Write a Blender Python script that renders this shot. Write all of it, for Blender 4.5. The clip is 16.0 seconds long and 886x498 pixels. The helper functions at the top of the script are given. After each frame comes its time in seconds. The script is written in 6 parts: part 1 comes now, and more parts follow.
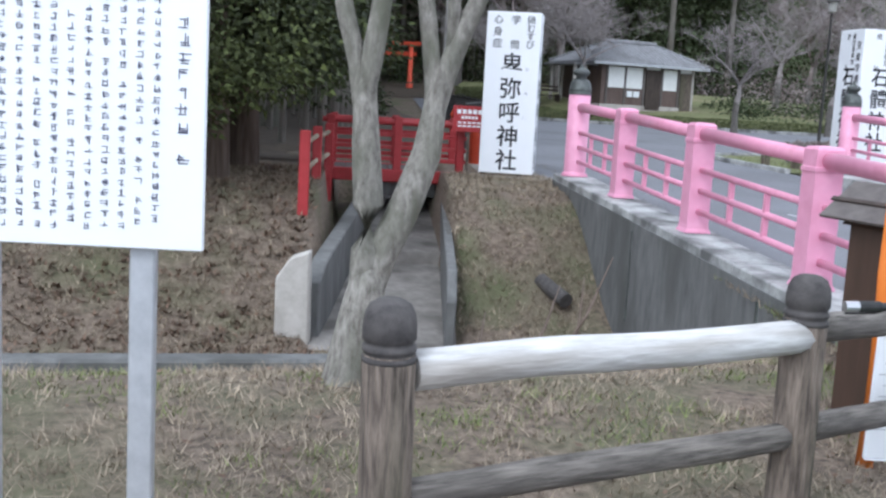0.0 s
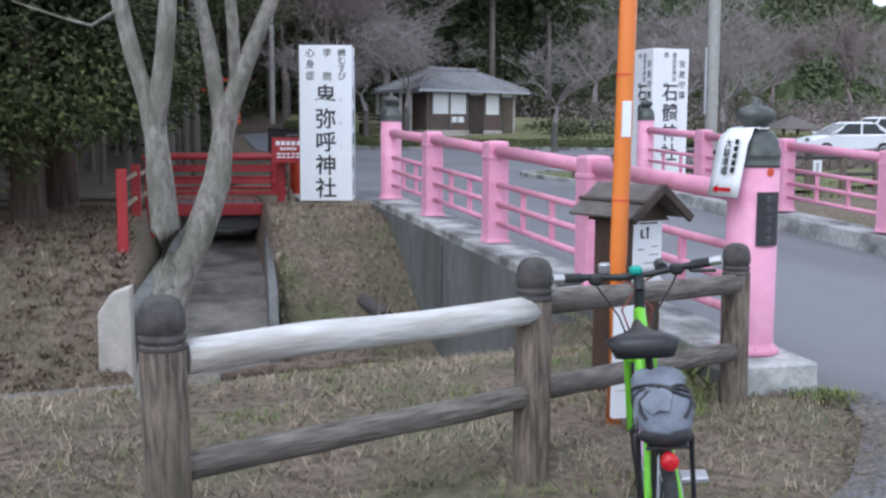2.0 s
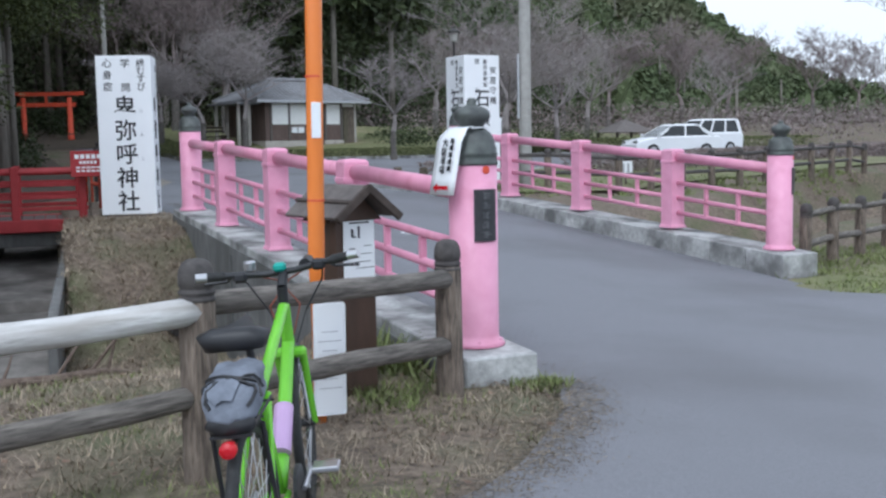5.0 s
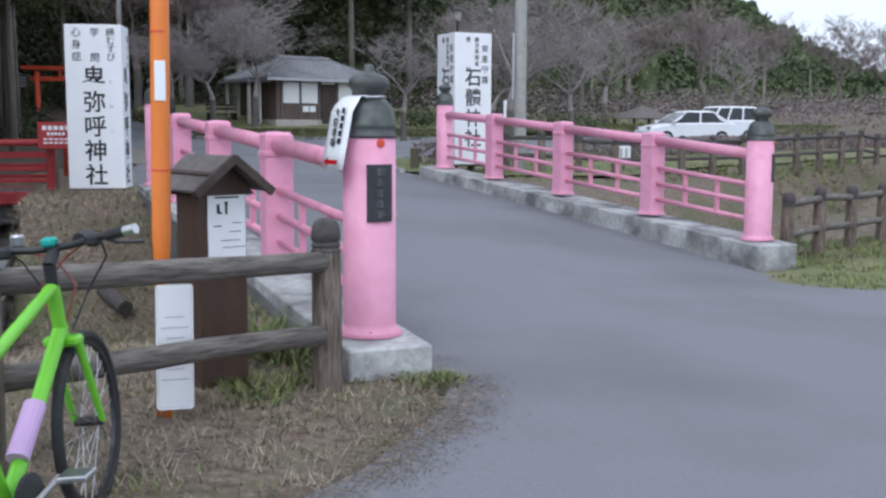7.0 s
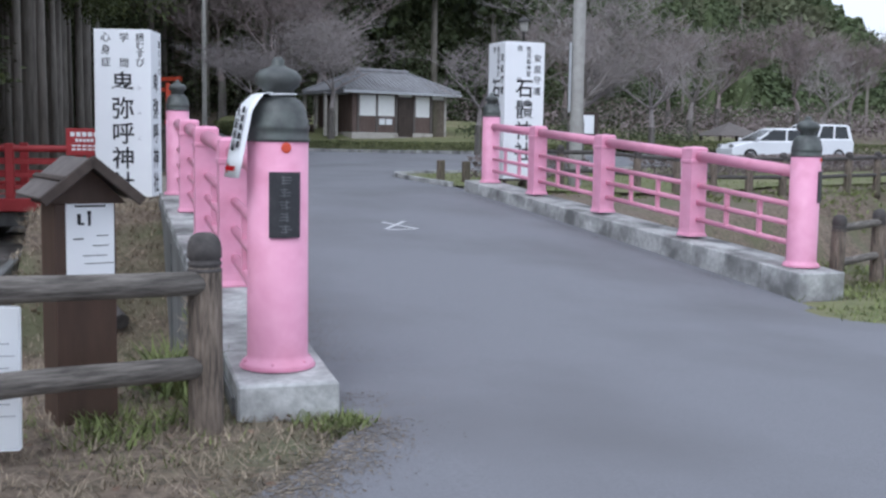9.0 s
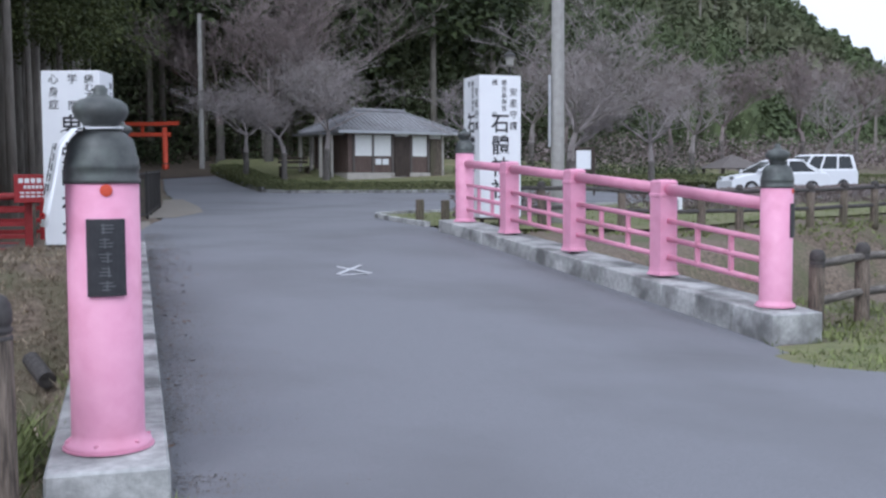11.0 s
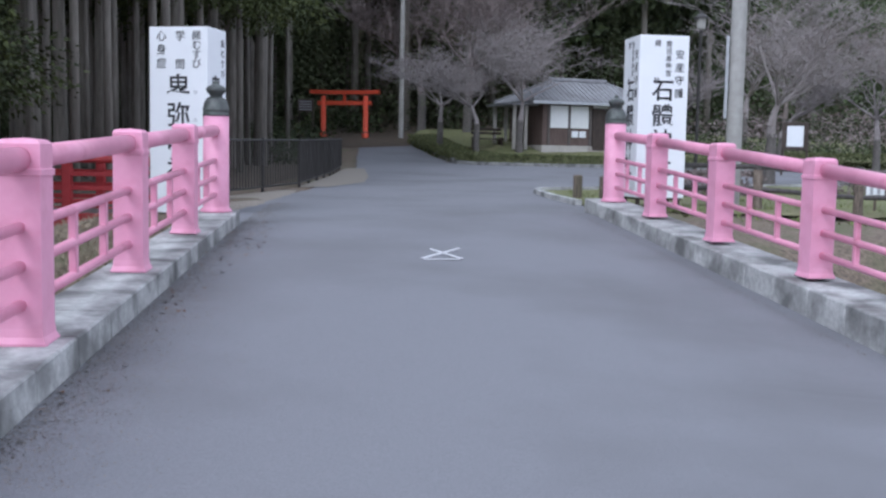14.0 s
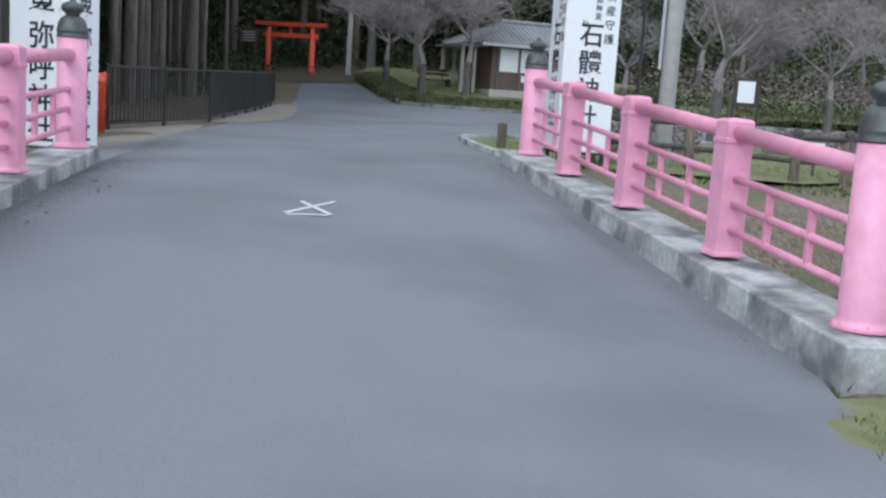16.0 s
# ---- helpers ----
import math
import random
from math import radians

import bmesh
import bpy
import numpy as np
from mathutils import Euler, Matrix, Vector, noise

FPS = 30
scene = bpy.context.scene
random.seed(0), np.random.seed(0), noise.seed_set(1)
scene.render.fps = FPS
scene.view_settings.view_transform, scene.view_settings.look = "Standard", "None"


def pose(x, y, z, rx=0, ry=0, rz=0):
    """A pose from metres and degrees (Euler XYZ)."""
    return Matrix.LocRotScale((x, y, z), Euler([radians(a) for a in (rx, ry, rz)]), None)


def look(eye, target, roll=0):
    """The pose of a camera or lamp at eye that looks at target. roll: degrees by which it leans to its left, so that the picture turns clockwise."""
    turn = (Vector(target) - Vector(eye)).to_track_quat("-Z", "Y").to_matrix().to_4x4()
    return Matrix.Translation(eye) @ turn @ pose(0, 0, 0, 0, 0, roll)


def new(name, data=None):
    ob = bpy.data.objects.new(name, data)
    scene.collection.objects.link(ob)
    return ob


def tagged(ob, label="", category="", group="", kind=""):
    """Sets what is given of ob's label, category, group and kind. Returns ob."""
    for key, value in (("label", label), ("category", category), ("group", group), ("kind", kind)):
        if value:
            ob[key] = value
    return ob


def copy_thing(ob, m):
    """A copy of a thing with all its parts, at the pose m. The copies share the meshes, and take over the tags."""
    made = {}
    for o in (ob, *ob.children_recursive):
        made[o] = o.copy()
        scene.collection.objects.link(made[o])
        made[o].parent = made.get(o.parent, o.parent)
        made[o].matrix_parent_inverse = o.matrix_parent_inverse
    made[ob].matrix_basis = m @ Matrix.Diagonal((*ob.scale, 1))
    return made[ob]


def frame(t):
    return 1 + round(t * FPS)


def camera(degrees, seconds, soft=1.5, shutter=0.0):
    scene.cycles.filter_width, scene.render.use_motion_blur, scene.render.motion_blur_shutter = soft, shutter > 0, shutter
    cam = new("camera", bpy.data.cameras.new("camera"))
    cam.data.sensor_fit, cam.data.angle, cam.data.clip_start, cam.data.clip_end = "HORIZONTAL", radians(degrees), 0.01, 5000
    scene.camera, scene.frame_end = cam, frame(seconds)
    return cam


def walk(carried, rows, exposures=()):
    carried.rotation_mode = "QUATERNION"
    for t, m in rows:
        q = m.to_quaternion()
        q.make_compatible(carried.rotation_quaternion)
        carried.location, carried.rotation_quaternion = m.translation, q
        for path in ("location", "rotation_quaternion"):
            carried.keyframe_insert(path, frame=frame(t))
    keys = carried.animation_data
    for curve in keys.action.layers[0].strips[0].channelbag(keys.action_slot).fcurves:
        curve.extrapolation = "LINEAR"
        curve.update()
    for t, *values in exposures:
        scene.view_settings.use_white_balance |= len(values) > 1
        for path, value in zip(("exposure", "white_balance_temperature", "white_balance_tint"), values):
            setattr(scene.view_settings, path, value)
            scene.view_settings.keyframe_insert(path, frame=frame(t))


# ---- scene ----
cam = camera(45.5, 16.0, soft=2.5)
PATH = [
    (0, (0.076, -1.283, 1.726), (0.235, 0.691, 1.443), 3.2),
    (0.5, (0.119, -1.438, 1.736), (0.425, 0.529, 1.547), 0.2),
    (1, (0.136, -1.658, 1.712), (0.614, 0.271, 1.496), 0.4),
    (1.5, (0.271, -1.823, 1.699), (0.732, 0.112, 1.498), 1.2),
    (2, (0.324, -1.989, 1.694), (0.772, -0.052, 1.477), 0.3),
    (2.5, (0.284, -2.2, 1.683), (0.82, -0.288, 1.444), 0.3),
    (3, (0.329, -2.373, 1.668), (0.972, -0.498, 1.402), 1.5),
    (3.5, (0.542, -2.41, 1.643), (1.166, -0.535, 1.335), 1.0),
    (4, (0.717, -2.429, 1.652), (1.371, -0.56, 1.369), 0.0),
    (4.5, (0.956, -2.368, 1.65), (1.665, -0.509, 1.452), -1.2),
    (6.8, (2.135, -2.105, 1.564), (2.732, -0.209, 1.337), 0.4),
    (7, (2.246, -2.016, 1.554), (2.893, -0.138, 1.324), 0.2),
    (7.5, (2.524, -1.804, 1.541), (3.173, 0.075, 1.324), 0.7),
    (8, (2.88, -1.739, 1.536), (3.397, 0.18, 1.313), 0.9),
    (8.5, (3.205, -1.58, 1.492), (3.718, 0.342, 1.278), 1.3),
    (9, (3.493, -1.422, 1.5), (3.97, 0.51, 1.297), 1.0),
    (9.5, (3.788, -1.333, 1.498), (4.23, 0.615, 1.393), 2.0),
    (10, (3.961, -1.079, 1.489), (4.482, 0.848, 1.36), 0.8),
    (10.2, (4.03, -1.006, 1.497), (4.551, 0.921, 1.369), 0.0),
    (12.5, (5.401, 0.012, 1.473), (5.742, 1.978, 1.327), 1.9),
    (13, (5.638, 0.365, 1.475), (5.959, 2.332, 1.302), 2.0),
    (13.5, (5.92, 0.724, 1.459), (6.129, 2.705, 1.282), 2.5),
    (14, (6.209, 1.06, 1.473), (6.245, 3.052, 1.29), 1.1),
    (14.5, (6.48, 1.387, 1.474), (6.61, 3.371, 1.257), 2.1),
    (15, (6.767, 1.719, 1.475), (6.748, 3.707, 1.26), 4.3),
    (15.5, (7.019, 2.025, 1.495), (6.997, 4.013, 1.277), 4.6),
    (16, (7.14, 2.49, 1.53), (7.258, 4.465, 1.24), 3.8),
]
walk(cam, [(t, look(eye, target, roll)) for t, eye, target, roll in PATH], exposures=((0, 0.45, 5550, 8.5), (1.0, 0.38, 5500, 10.5), (1.8, 0.2, 5500, 10.5), (3.5, 0.06, 5550, 7), (4.5, 0.05, 5550, 7), (7, 0.0, 5550, 9.5), (10, 0.04, 5550, 11), (12.5, 0.09, 5450, 13), (15, 0.16, 5500, 9), (16, 0.14, 5600, 5)))

# ---- light ----
SUN_EL, SUN_ROT = radians(48), radians(215)
world = bpy.data.worlds.new("overcast_sky")
scene.world = world
world.use_nodes = True
wn = world.node_tree.nodes
sky = wn.new("ShaderNodeTexSky")
sky.sky_type, sky.sun_disc, sky.sun_elevation, sky.sun_rotation = "NISHITA", False, SUN_EL, SUN_ROT
sky.air_density, sky.dust_density, sky.ozone_density = 1.0, 6.0, 1.0
whiten = wn.new("ShaderNodeHueSaturation")
whiten.inputs["Saturation"].default_value = 0.3
world.node_tree.links.new(sky.outputs[0], whiten.inputs["Color"])
cloud = wn.new("ShaderNodeMix")
cloud.data_type = "RGBA"
cloud.inputs["Factor"].default_value = 0.8
cloud.inputs["B"].default_value = (8.1, 8.2, 8.4, 1)
world.node_tree.links.new(whiten.outputs[0], cloud.inputs["A"])
world.node_tree.links.new(cloud.outputs["Result"], wn["Background"].inputs["Color"])
wn["Background"].inputs["Strength"].default_value = 0.15
sun_data = bpy.data.lights.new("sun", "SUN")
sun_data.energy, sun_data.angle, sun_data.color = 0.9, radians(25), (1.0, 0.96, 0.9)
sun_ob = new("sun", sun_data)
sun_ob.matrix_world = look((math.sin(SUN_ROT) * 50, math.cos(SUN_ROT) * 50, 55), (0, 0, 0))

# ---- materials ----


def mat(name, c1, c2, scale=6.0, rough=0.8, bump=0.2, metal=0.0, spots=None, spot_scale=1.2, spot_at=0.6, stretch=(1, 1, 1), island=0.0, rnd=0.0, bump_scale=None):
    """Two-scale noise material: c1 to c2 by grain, with large soft stains of colour spots."""
    m = bpy.data.materials.new(name)
    m.use_nodes = True
    nt = m.node_tree
    n, l = nt.nodes, nt.links
    bsdf = n["Principled BSDF"]
    co = n.new("ShaderNodeTexCoord")
    mp = n.new("ShaderNodeMapping")
    mp.inputs["Scale"].default_value = stretch
    l.new(co.outputs["Object"], mp.inputs["Vector"])
    fine = n.new("ShaderNodeTexNoise")
    fine.inputs["Scale"].default_value, fine.inputs["Detail"].default_value, fine.inputs["Roughness"].default_value = scale, 6, 0.65
    l.new(mp.outputs[0], fine.inputs["Vector"])
    ramp = n.new("ShaderNodeValToRGB")
    ramp.color_ramp.elements[0].position, ramp.color_ramp.elements[1].position = 0.32, 0.68
    ramp.color_ramp.elements[0].color, ramp.color_ramp.elements[1].color = (*c1, 1), (*c2, 1)
    l.new(fine.outputs["Fac"], ramp.inputs["Fac"])
    col = ramp.outputs["Color"]
    if spots:
        big = n.new("ShaderNodeTexNoise")
        big.inputs["Scale"].default_value, big.inputs["Detail"].default_value = spot_scale, 4
        l.new(mp.outputs[0], big.inputs["Vector"])
        r2 = n.new("ShaderNodeValToRGB")
        r2.color_ramp.elements[0].position, r2.color_ramp.elements[1].position = spot_at - 0.1, spot_at + 0.14
        l.new(big.outputs["Fac"], r2.inputs["Fac"])
        mix = n.new("ShaderNodeMix")
        mix.data_type = "RGBA"
        l.new(r2.outputs["Color"], mix.inputs["Factor"])
        l.new(col, mix.inputs["A"])
        mix.inputs["B"].default_value = (*spots, 1)
        col = mix.outputs["Result"]
    for kind, amount in (("island", island), ("rnd", rnd)):
        if amount:
            if kind == "island":
                src = n.new("ShaderNodeNewGeometry").outputs["Random Per Island"]
            else:
                src = n.new("ShaderNodeObjectInfo").outputs["Random"]
            mr = n.new("ShaderNodeMapRange")
            mr.inputs["To Min"].default_value, mr.inputs["To Max"].default_value = 1 - amount, 1 + amount
            l.new(src, mr.inputs["Value"])
            hs = n.new("ShaderNodeHueSaturation")
            l.new(mr.outputs[0], hs.inputs["Value"])
            l.new(col, hs.inputs["Color"])
            col = hs.outputs["Color"]
    l.new(col, bsdf.inputs["Base Color"])
    bsdf.inputs["Roughness"].default_value, bsdf.inputs["Metallic"].default_value = rough, metal
    if bump:
        bp = n.new("ShaderNodeBump")
        bp.inputs["Strength"].default_value, bp.inputs["Distance"].default_value = bump, 0.02
        hn = fine
        if bump_scale:
            hn = n.new("ShaderNodeTexNoise")
            hn.inputs["Scale"].default_value, hn.inputs["Detail"].default_value = bump_scale, 5
            l.new(mp.outputs[0], hn.inputs["Vector"])
        l.new(hn.outputs["Fac"], bp.inputs["Height"])
        l.new(bp.outputs[0], bsdf.inputs["Normal"])
    return m


ASPHALT = mat("asphalt", (0.165, 0.166, 0.182), (0.215, 0.215, 0.235), 70, 0.85, 0.35, spots=(0.152, 0.151, 0.163), spot_scale=0.4, spot_at=0.55)
EARTH = mat("dry_grass_earth", (0.06, 0.044, 0.032), (0.245, 0.19, 0.143), 14, 0.95, 1.0, spots=(0.105, 0.11, 0.055), spot_scale=0.9, spot_at=0.56)
DIRT = mat("gravelly_dirt", (0.2, 0.17, 0.14), (0.33, 0.3, 0.26), 25, 0.95, 0.6)
LAWN = mat("lawn", (0.1, 0.115, 0.045), (0.19, 0.19, 0.085), 4, 0.95, 0.6, spots=(0.22, 0.19, 0.11), spot_scale=0.5)
STRAW = mat("straw_blades", (0.17, 0.135, 0.095), (0.39, 0.32, 0.235), 3, 0.9, 0, island=0.45)
GREENB = mat("green_blades", (0.12, 0.15, 0.05), (0.22, 0.25, 0.09), 3, 0.9, 0, island=0.4)
LITTER = mat("leaf_litter", (0.085, 0.052, 0.036), (0.22, 0.145, 0.1), 3, 0.9, 0, island=0.5)
PINK = mat("pink_paint", (0.75, 0.33, 0.475), (0.81, 0.385, 0.535), 7, 0.48, 0.08, spots=(0.63, 0.25, 0.35), spot_scale=3.2, spot_at=0.62)
PINK_RAIL = mat("pink_rail_paint", (0.66, 0.27, 0.39), (0.74, 0.33, 0.46), 6, 0.38, 0.08, spots=(0.55, 0.2, 0.27), spot_scale=4, spot_at=0.68)
CAPM = mat("oxidised_bronze", (0.06, 0.065, 0.065), (0.12, 0.125, 0.12), 9, 0.5, 0.2, metal=0.35, spots=(0.14, 0.16, 0.145), spot_scale=5)
KERB = mat("kerb_concrete", (0.34, 0.34, 0.335), (0.54, 0.54, 0.53), 16, 0.9, 0.5, spots=(0.15, 0.15, 0.147), spot_scale=2.2, spot_at=0.5, rnd=0.14)
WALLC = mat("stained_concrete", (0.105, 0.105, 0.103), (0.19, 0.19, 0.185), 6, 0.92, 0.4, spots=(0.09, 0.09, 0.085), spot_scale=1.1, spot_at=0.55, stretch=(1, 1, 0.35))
PALEC = mat("pale_concrete", (0.42, 0.39, 0.35), (0.55, 0.52, 0.48), 7, 0.9, 0.3, spots=(0.3, 0.27, 0.24), spot_scale=2)
LOG = mat("weathered_log", (0.042, 0.032, 0.026), (0.25, 0.2, 0.16), 42, 0.9, 1.0, spots=(0.085, 0.085, 0.05), spot_scale=2.2, stretch=(1, 1, 0.12), rnd=0.12)
LOGX = mat("weathered_rail", (0.05, 0.043, 0.038), (0.29, 0.26, 0.23), 38, 0.9, 1.0, spots=(0.075, 0.066, 0.06), spot_scale=3.5, stretch=(0.1, 1, 1), rnd=0.1)
LOGCAP = mat("dark_log_cap", (0.045, 0.04, 0.04), (0.1, 0.09, 0.085), 14, 0.85, 0.5)
NEWLOG = mat("bleached_rail", (0.45, 0.43, 0.41), (0.74, 0.73, 0.72), 30, 0.8, 0.7, spots=(0.3, 0.25, 0.2), spot_scale=5, spot_at=0.62, stretch=(0.12, 1, 1))
BARK = mat("grey_bark", (0.13, 0.118, 0.1), (0.38, 0.355, 0.315), 26, 0.9, 1.0, spots=(0.14, 0.14, 0.105), spot_scale=6, spot_at=0.55, stretch=(1, 1, 0.45))
CEDAR_BARK = mat("cedar_bark", (0.16, 0.143, 0.125), (0.34, 0.31, 0.275), 9, 0.95, 0.8, spots=(0.14, 0.15, 0.11), spot_scale=1, stretch=(1, 1, 0.12))
TWIG = mat("bare_twigs", (0.24, 0.21, 0.203), (0.34, 0.303, 0.297), 4, 0.9, 0)
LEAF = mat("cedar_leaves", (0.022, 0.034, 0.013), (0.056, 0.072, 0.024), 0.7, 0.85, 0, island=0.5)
# Cedar leaves again; lit olive and shaded dark masses are put in the colour.
LEAF_LIT = mat("lit_shaded_cedar_leaves", (0.012, 0.02, 0.006), (0.075, 0.088, 0.022), 0.45, 0.85, 0, island=0.5)
# Pale greens and paler patches put distance haze into the leaf colour.
HILLLEAF = mat("hazy_hill_leaves", (0.06, 0.085, 0.038), (0.13, 0.16, 0.075), 0.09, 0.95, 0, island=0.12, spots=(0.15, 0.15, 0.095), spot_scale=0.02, spot_at=0.58)
# Lighter copy of the cedar leaf colour, so that boughs look lit.
BOUGH = mat("lit_tone_cedar_boughs", (0.04, 0.055, 0.016), (0.1, 0.115, 0.036), 0.6, 0.85, 0, island=0.45)
HEDGE = mat("hedge_leaves", (0.085, 0.1, 0.04), (0.17, 0.18, 0.075), 8, 0.85, 0, island=0.45)
BRUSH = mat("winter_brush", (0.175, 0.142, 0.135), (0.285, 0.235, 0.226), 1, 0.9, 0, island=0.3)
FOREST = mat("forest_floor", (0.05, 0.038, 0.028), (0.11, 0.085, 0.06), 4, 0.95, 0.7)
DARKBARK = mat("dark_tree_bark", (0.085, 0.076, 0.07), (0.18, 0.162, 0.15), 14, 0.95, 0.8, spots=(0.13, 0.135, 0.11), spot_scale=3, stretch=(1, 1, 0.4))
REDBARK = mat("red_cedar_bark", (0.085, 0.06, 0.045), (0.2, 0.15, 0.12), 12, 0.95, 0.9, stretch=(1, 1, 0.1))
HUTW = mat("brown_wainscot", (0.1, 0.068, 0.058), (0.16, 0.115, 0.1), 12, 0.8, 0.3, stretch=(1, 1, 0.15))
EARTHBIT = mat("earth_crumbs", (0.11, 0.09, 0.07), (0.22, 0.185, 0.145), 3, 0.95, 0, island=0.4)
GRIT = mat("dark_grit", (0.07, 0.06, 0.052), (0.15, 0.135, 0.12), 3, 0.95, 0, island=0.4)
WHITE = mat("white_sign_panel", (0.84, 0.855, 0.88), (0.875, 0.89, 0.91), 3, 0.45, 0.02)
INK = mat("black_ink", (0.012, 0.012, 0.016), (0.02, 0.02, 0.025), 8, 0.5, 0)
PLATE = mat("black_stone_plate", (0.022, 0.022, 0.026), (0.04, 0.04, 0.044), 14, 0.4, 0.1)
CARVED = mat("carved_grey", (0.11, 0.115, 0.12), (0.16, 0.165, 0.17), 14, 0.7, 0.1)
BOARDINK = mat("blue_black_ink", (0.07, 0.07, 0.12), (0.12, 0.12, 0.18), 8, 0.6, 0)
FAINT = mat("faint_ink", (0.35, 0.35, 0.38), (0.42, 0.42, 0.45), 8, 0.6, 0)
REDP = mat("red_paint", (0.34, 0.022, 0.026), (0.42, 0.035, 0.04), 7, 0.5, 0.1, spots=(0.3, 0.02, 0.02), spot_scale=3)
VERM = mat("vermilion_paint", (0.62, 0.07, 0.03), (0.7, 0.1, 0.045), 6, 0.55, 0.1)
ORANGE = mat("orange_plastic", (0.75, 0.2, 0.025), (0.82, 0.24, 0.04), 6, 0.4, 0.05, spots=(0.65, 0.17, 0.03), spot_scale=3, stretch=(1, 1, 0.3))
STEEL = mat("galvanised_steel", (0.42, 0.43, 0.45), (0.55, 0.56, 0.58), 12, 0.45, 0.05, metal=0.4)
BROWNB = mat("brown_painted_box", (0.05, 0.028, 0.018), (0.08, 0.045, 0.03), 8, 0.6, 0.15, stretch=(1, 1, 0.2))
ROOFB = mat("brown_roof_boards", (0.1, 0.085, 0.08), (0.16, 0.14, 0.13), 10, 0.8, 0.3)
TILE = mat("grey_roof_tiles", (0.19, 0.19, 0.2), (0.29, 0.29, 0.305), 5, 0.6, 0.3, spots=(0.16, 0.155, 0.16), spot_scale=0.7)
PLASTER = mat("white_plaster", (0.8, 0.8, 0.79), (0.86, 0.86, 0.85), 4, 0.85, 0.1)
DARKW = mat("dark_timber", (0.035, 0.025, 0.02), (0.075, 0.055, 0.045), 8, 0.75, 0.3, stretch=(1, 1, 0.2))
FENCEB = mat("dark_metal_fence", (0.02, 0.018, 0.017), (0.045, 0.04, 0.038), 8, 0.6, 0.1)
POLEC = mat("concrete_pole", (0.32, 0.31, 0.29), (0.42, 0.41, 0.39), 6, 0.85, 0.2)
CARW = mat("white_car_paint", (0.74, 0.75, 0.77), (0.78, 0.79, 0.81), 2, 0.25, 0)
GLASSD = mat("tinted_car_glass", (0.015, 0.018, 0.02), (0.03, 0.033, 0.036), 2, 0.08, 0)
RUBBER = mat("black_rubber", (0.012, 0.012, 0.012), (0.03, 0.03, 0.03), 30, 0.7, 0.2)
BLACKP = mat("black_plastic", (0.012, 0.012, 0.014), (0.025, 0.025, 0.028), 12, 0.45, 0.05)
GREENP = mat("lime_green_paint", (0.17, 0.52, 0.03), (0.22, 0.6, 0.04), 5, 0.25, 0.0)
GREYBAG = mat("grey_bag_cloth", (0.09, 0.1, 0.125), (0.2, 0.22, 0.265), 9, 0.8, 0.4)
CHROME = mat("brushed_alloy", (0.5, 0.5, 0.52), (0.62, 0.62, 0.64), 10, 0.3, 0.02, metal=0.9)
REDLENS = mat("red_lens", (0.45, 0.006, 0.014), (0.55, 0.012, 0.02), 5, 0.2, 0)
LILAC = mat("lilac_plastic", (0.55, 0.35, 0.6), (0.62, 0.42, 0.66), 5, 0.5, 0)
PAINTLINE = mat("worn_white_line", (0.5, 0.5, 0.52), (0.65, 0.65, 0.67), 30, 0.8, 0.1)
SILT = mat("silty_concrete", (0.17, 0.155, 0.14), (0.27, 0.25, 0.23), 5, 0.9, 0.3, spots=(0.1, 0.09, 0.08), spot_scale=1.6, spot_at=0.52)
WATER = mat("shallow_water", (0.03, 0.032, 0.03), (0.05, 0.052, 0.048), 4, 0.12, 0.1)

# ---- building helpers ----


def part(name, bm, material, parent=None, label="", smooth=False):
    """Links a bmesh as one mesh object."""
    me = bpy.data.meshes.new(name)
    if smooth:
        for f in bm.faces:
            f.smooth = True
    bm.to_mesh(me)
    bm.free()
    me.materials.append(material)
    ob = new(name, me)
    ob.parent = parent
    if label:
        ob["label"] = label
    return ob


def share(name, ob, m, parent=None, label=""):
    """Another object on the mesh of ob, at the pose m under parent."""
    o = new(name, ob.data)
    o.parent = parent
    o.matrix_basis = m
    if label:
        o["label"] = label
    return o


def thing(name, at=(0, 0, 0), turn=0.0, label="", category="", group="", kind=""):
    e = new(name)
    e.empty_display_size = 0.1
    e.matrix_basis = pose(*at, 0, 0, turn)
    return tagged(e, label, category, group, kind)


def box(bm, c, size, bevel=0.0, m=None):
    mm = Matrix.Translation(c) @ (m or Matrix()) @ Matrix.Diagonal((*size, 1))
    r = bmesh.ops.create_cube(bm, size=1, matrix=mm)
    if bevel:
        es = list({e for v in r["verts"] for e in v.link_edges})
        bmesh.ops.bevel(bm, geom=es, offset=bevel, segments=1, affect="EDGES")
    return bm


def rod(bm, a, b, r1, r2=None, n=10, caps=True):
    """A round bar from a to b."""
    a, b = Vector(a), Vector(b)
    d = b - a
    m = Matrix.Translation((a + b) / 2) @ d.to_track_quat("Z", "Y").to_matrix().to_4x4()
    bmesh.ops.create_cone(bm, cap_ends=caps, segments=n, radius1=r1, radius2=r1 if r2 is None else r2, depth=d.length, matrix=m)
    return bm


def lathe(bm, prof, n=24, at=(0, 0, 0)):
    """Turns (radius, height) pairs round the upright axis."""
    rings = []
    for r, z in prof:
        rings.append([bm.verts.new((at[0] + r * math.cos(2 * math.pi * i / n), at[1] + r * math.sin(2 * math.pi * i / n), at[2] + z)) for i in range(n)])
    for a, b in zip(rings, rings[1:]):
        for i in range(n):
            bm.faces.new((a[i], a[(i + 1) % n], b[(i + 1) % n], b[i]))
    bm.faces.new(rings[0][::-1])
    bm.faces.new(rings[-1])
    return bm


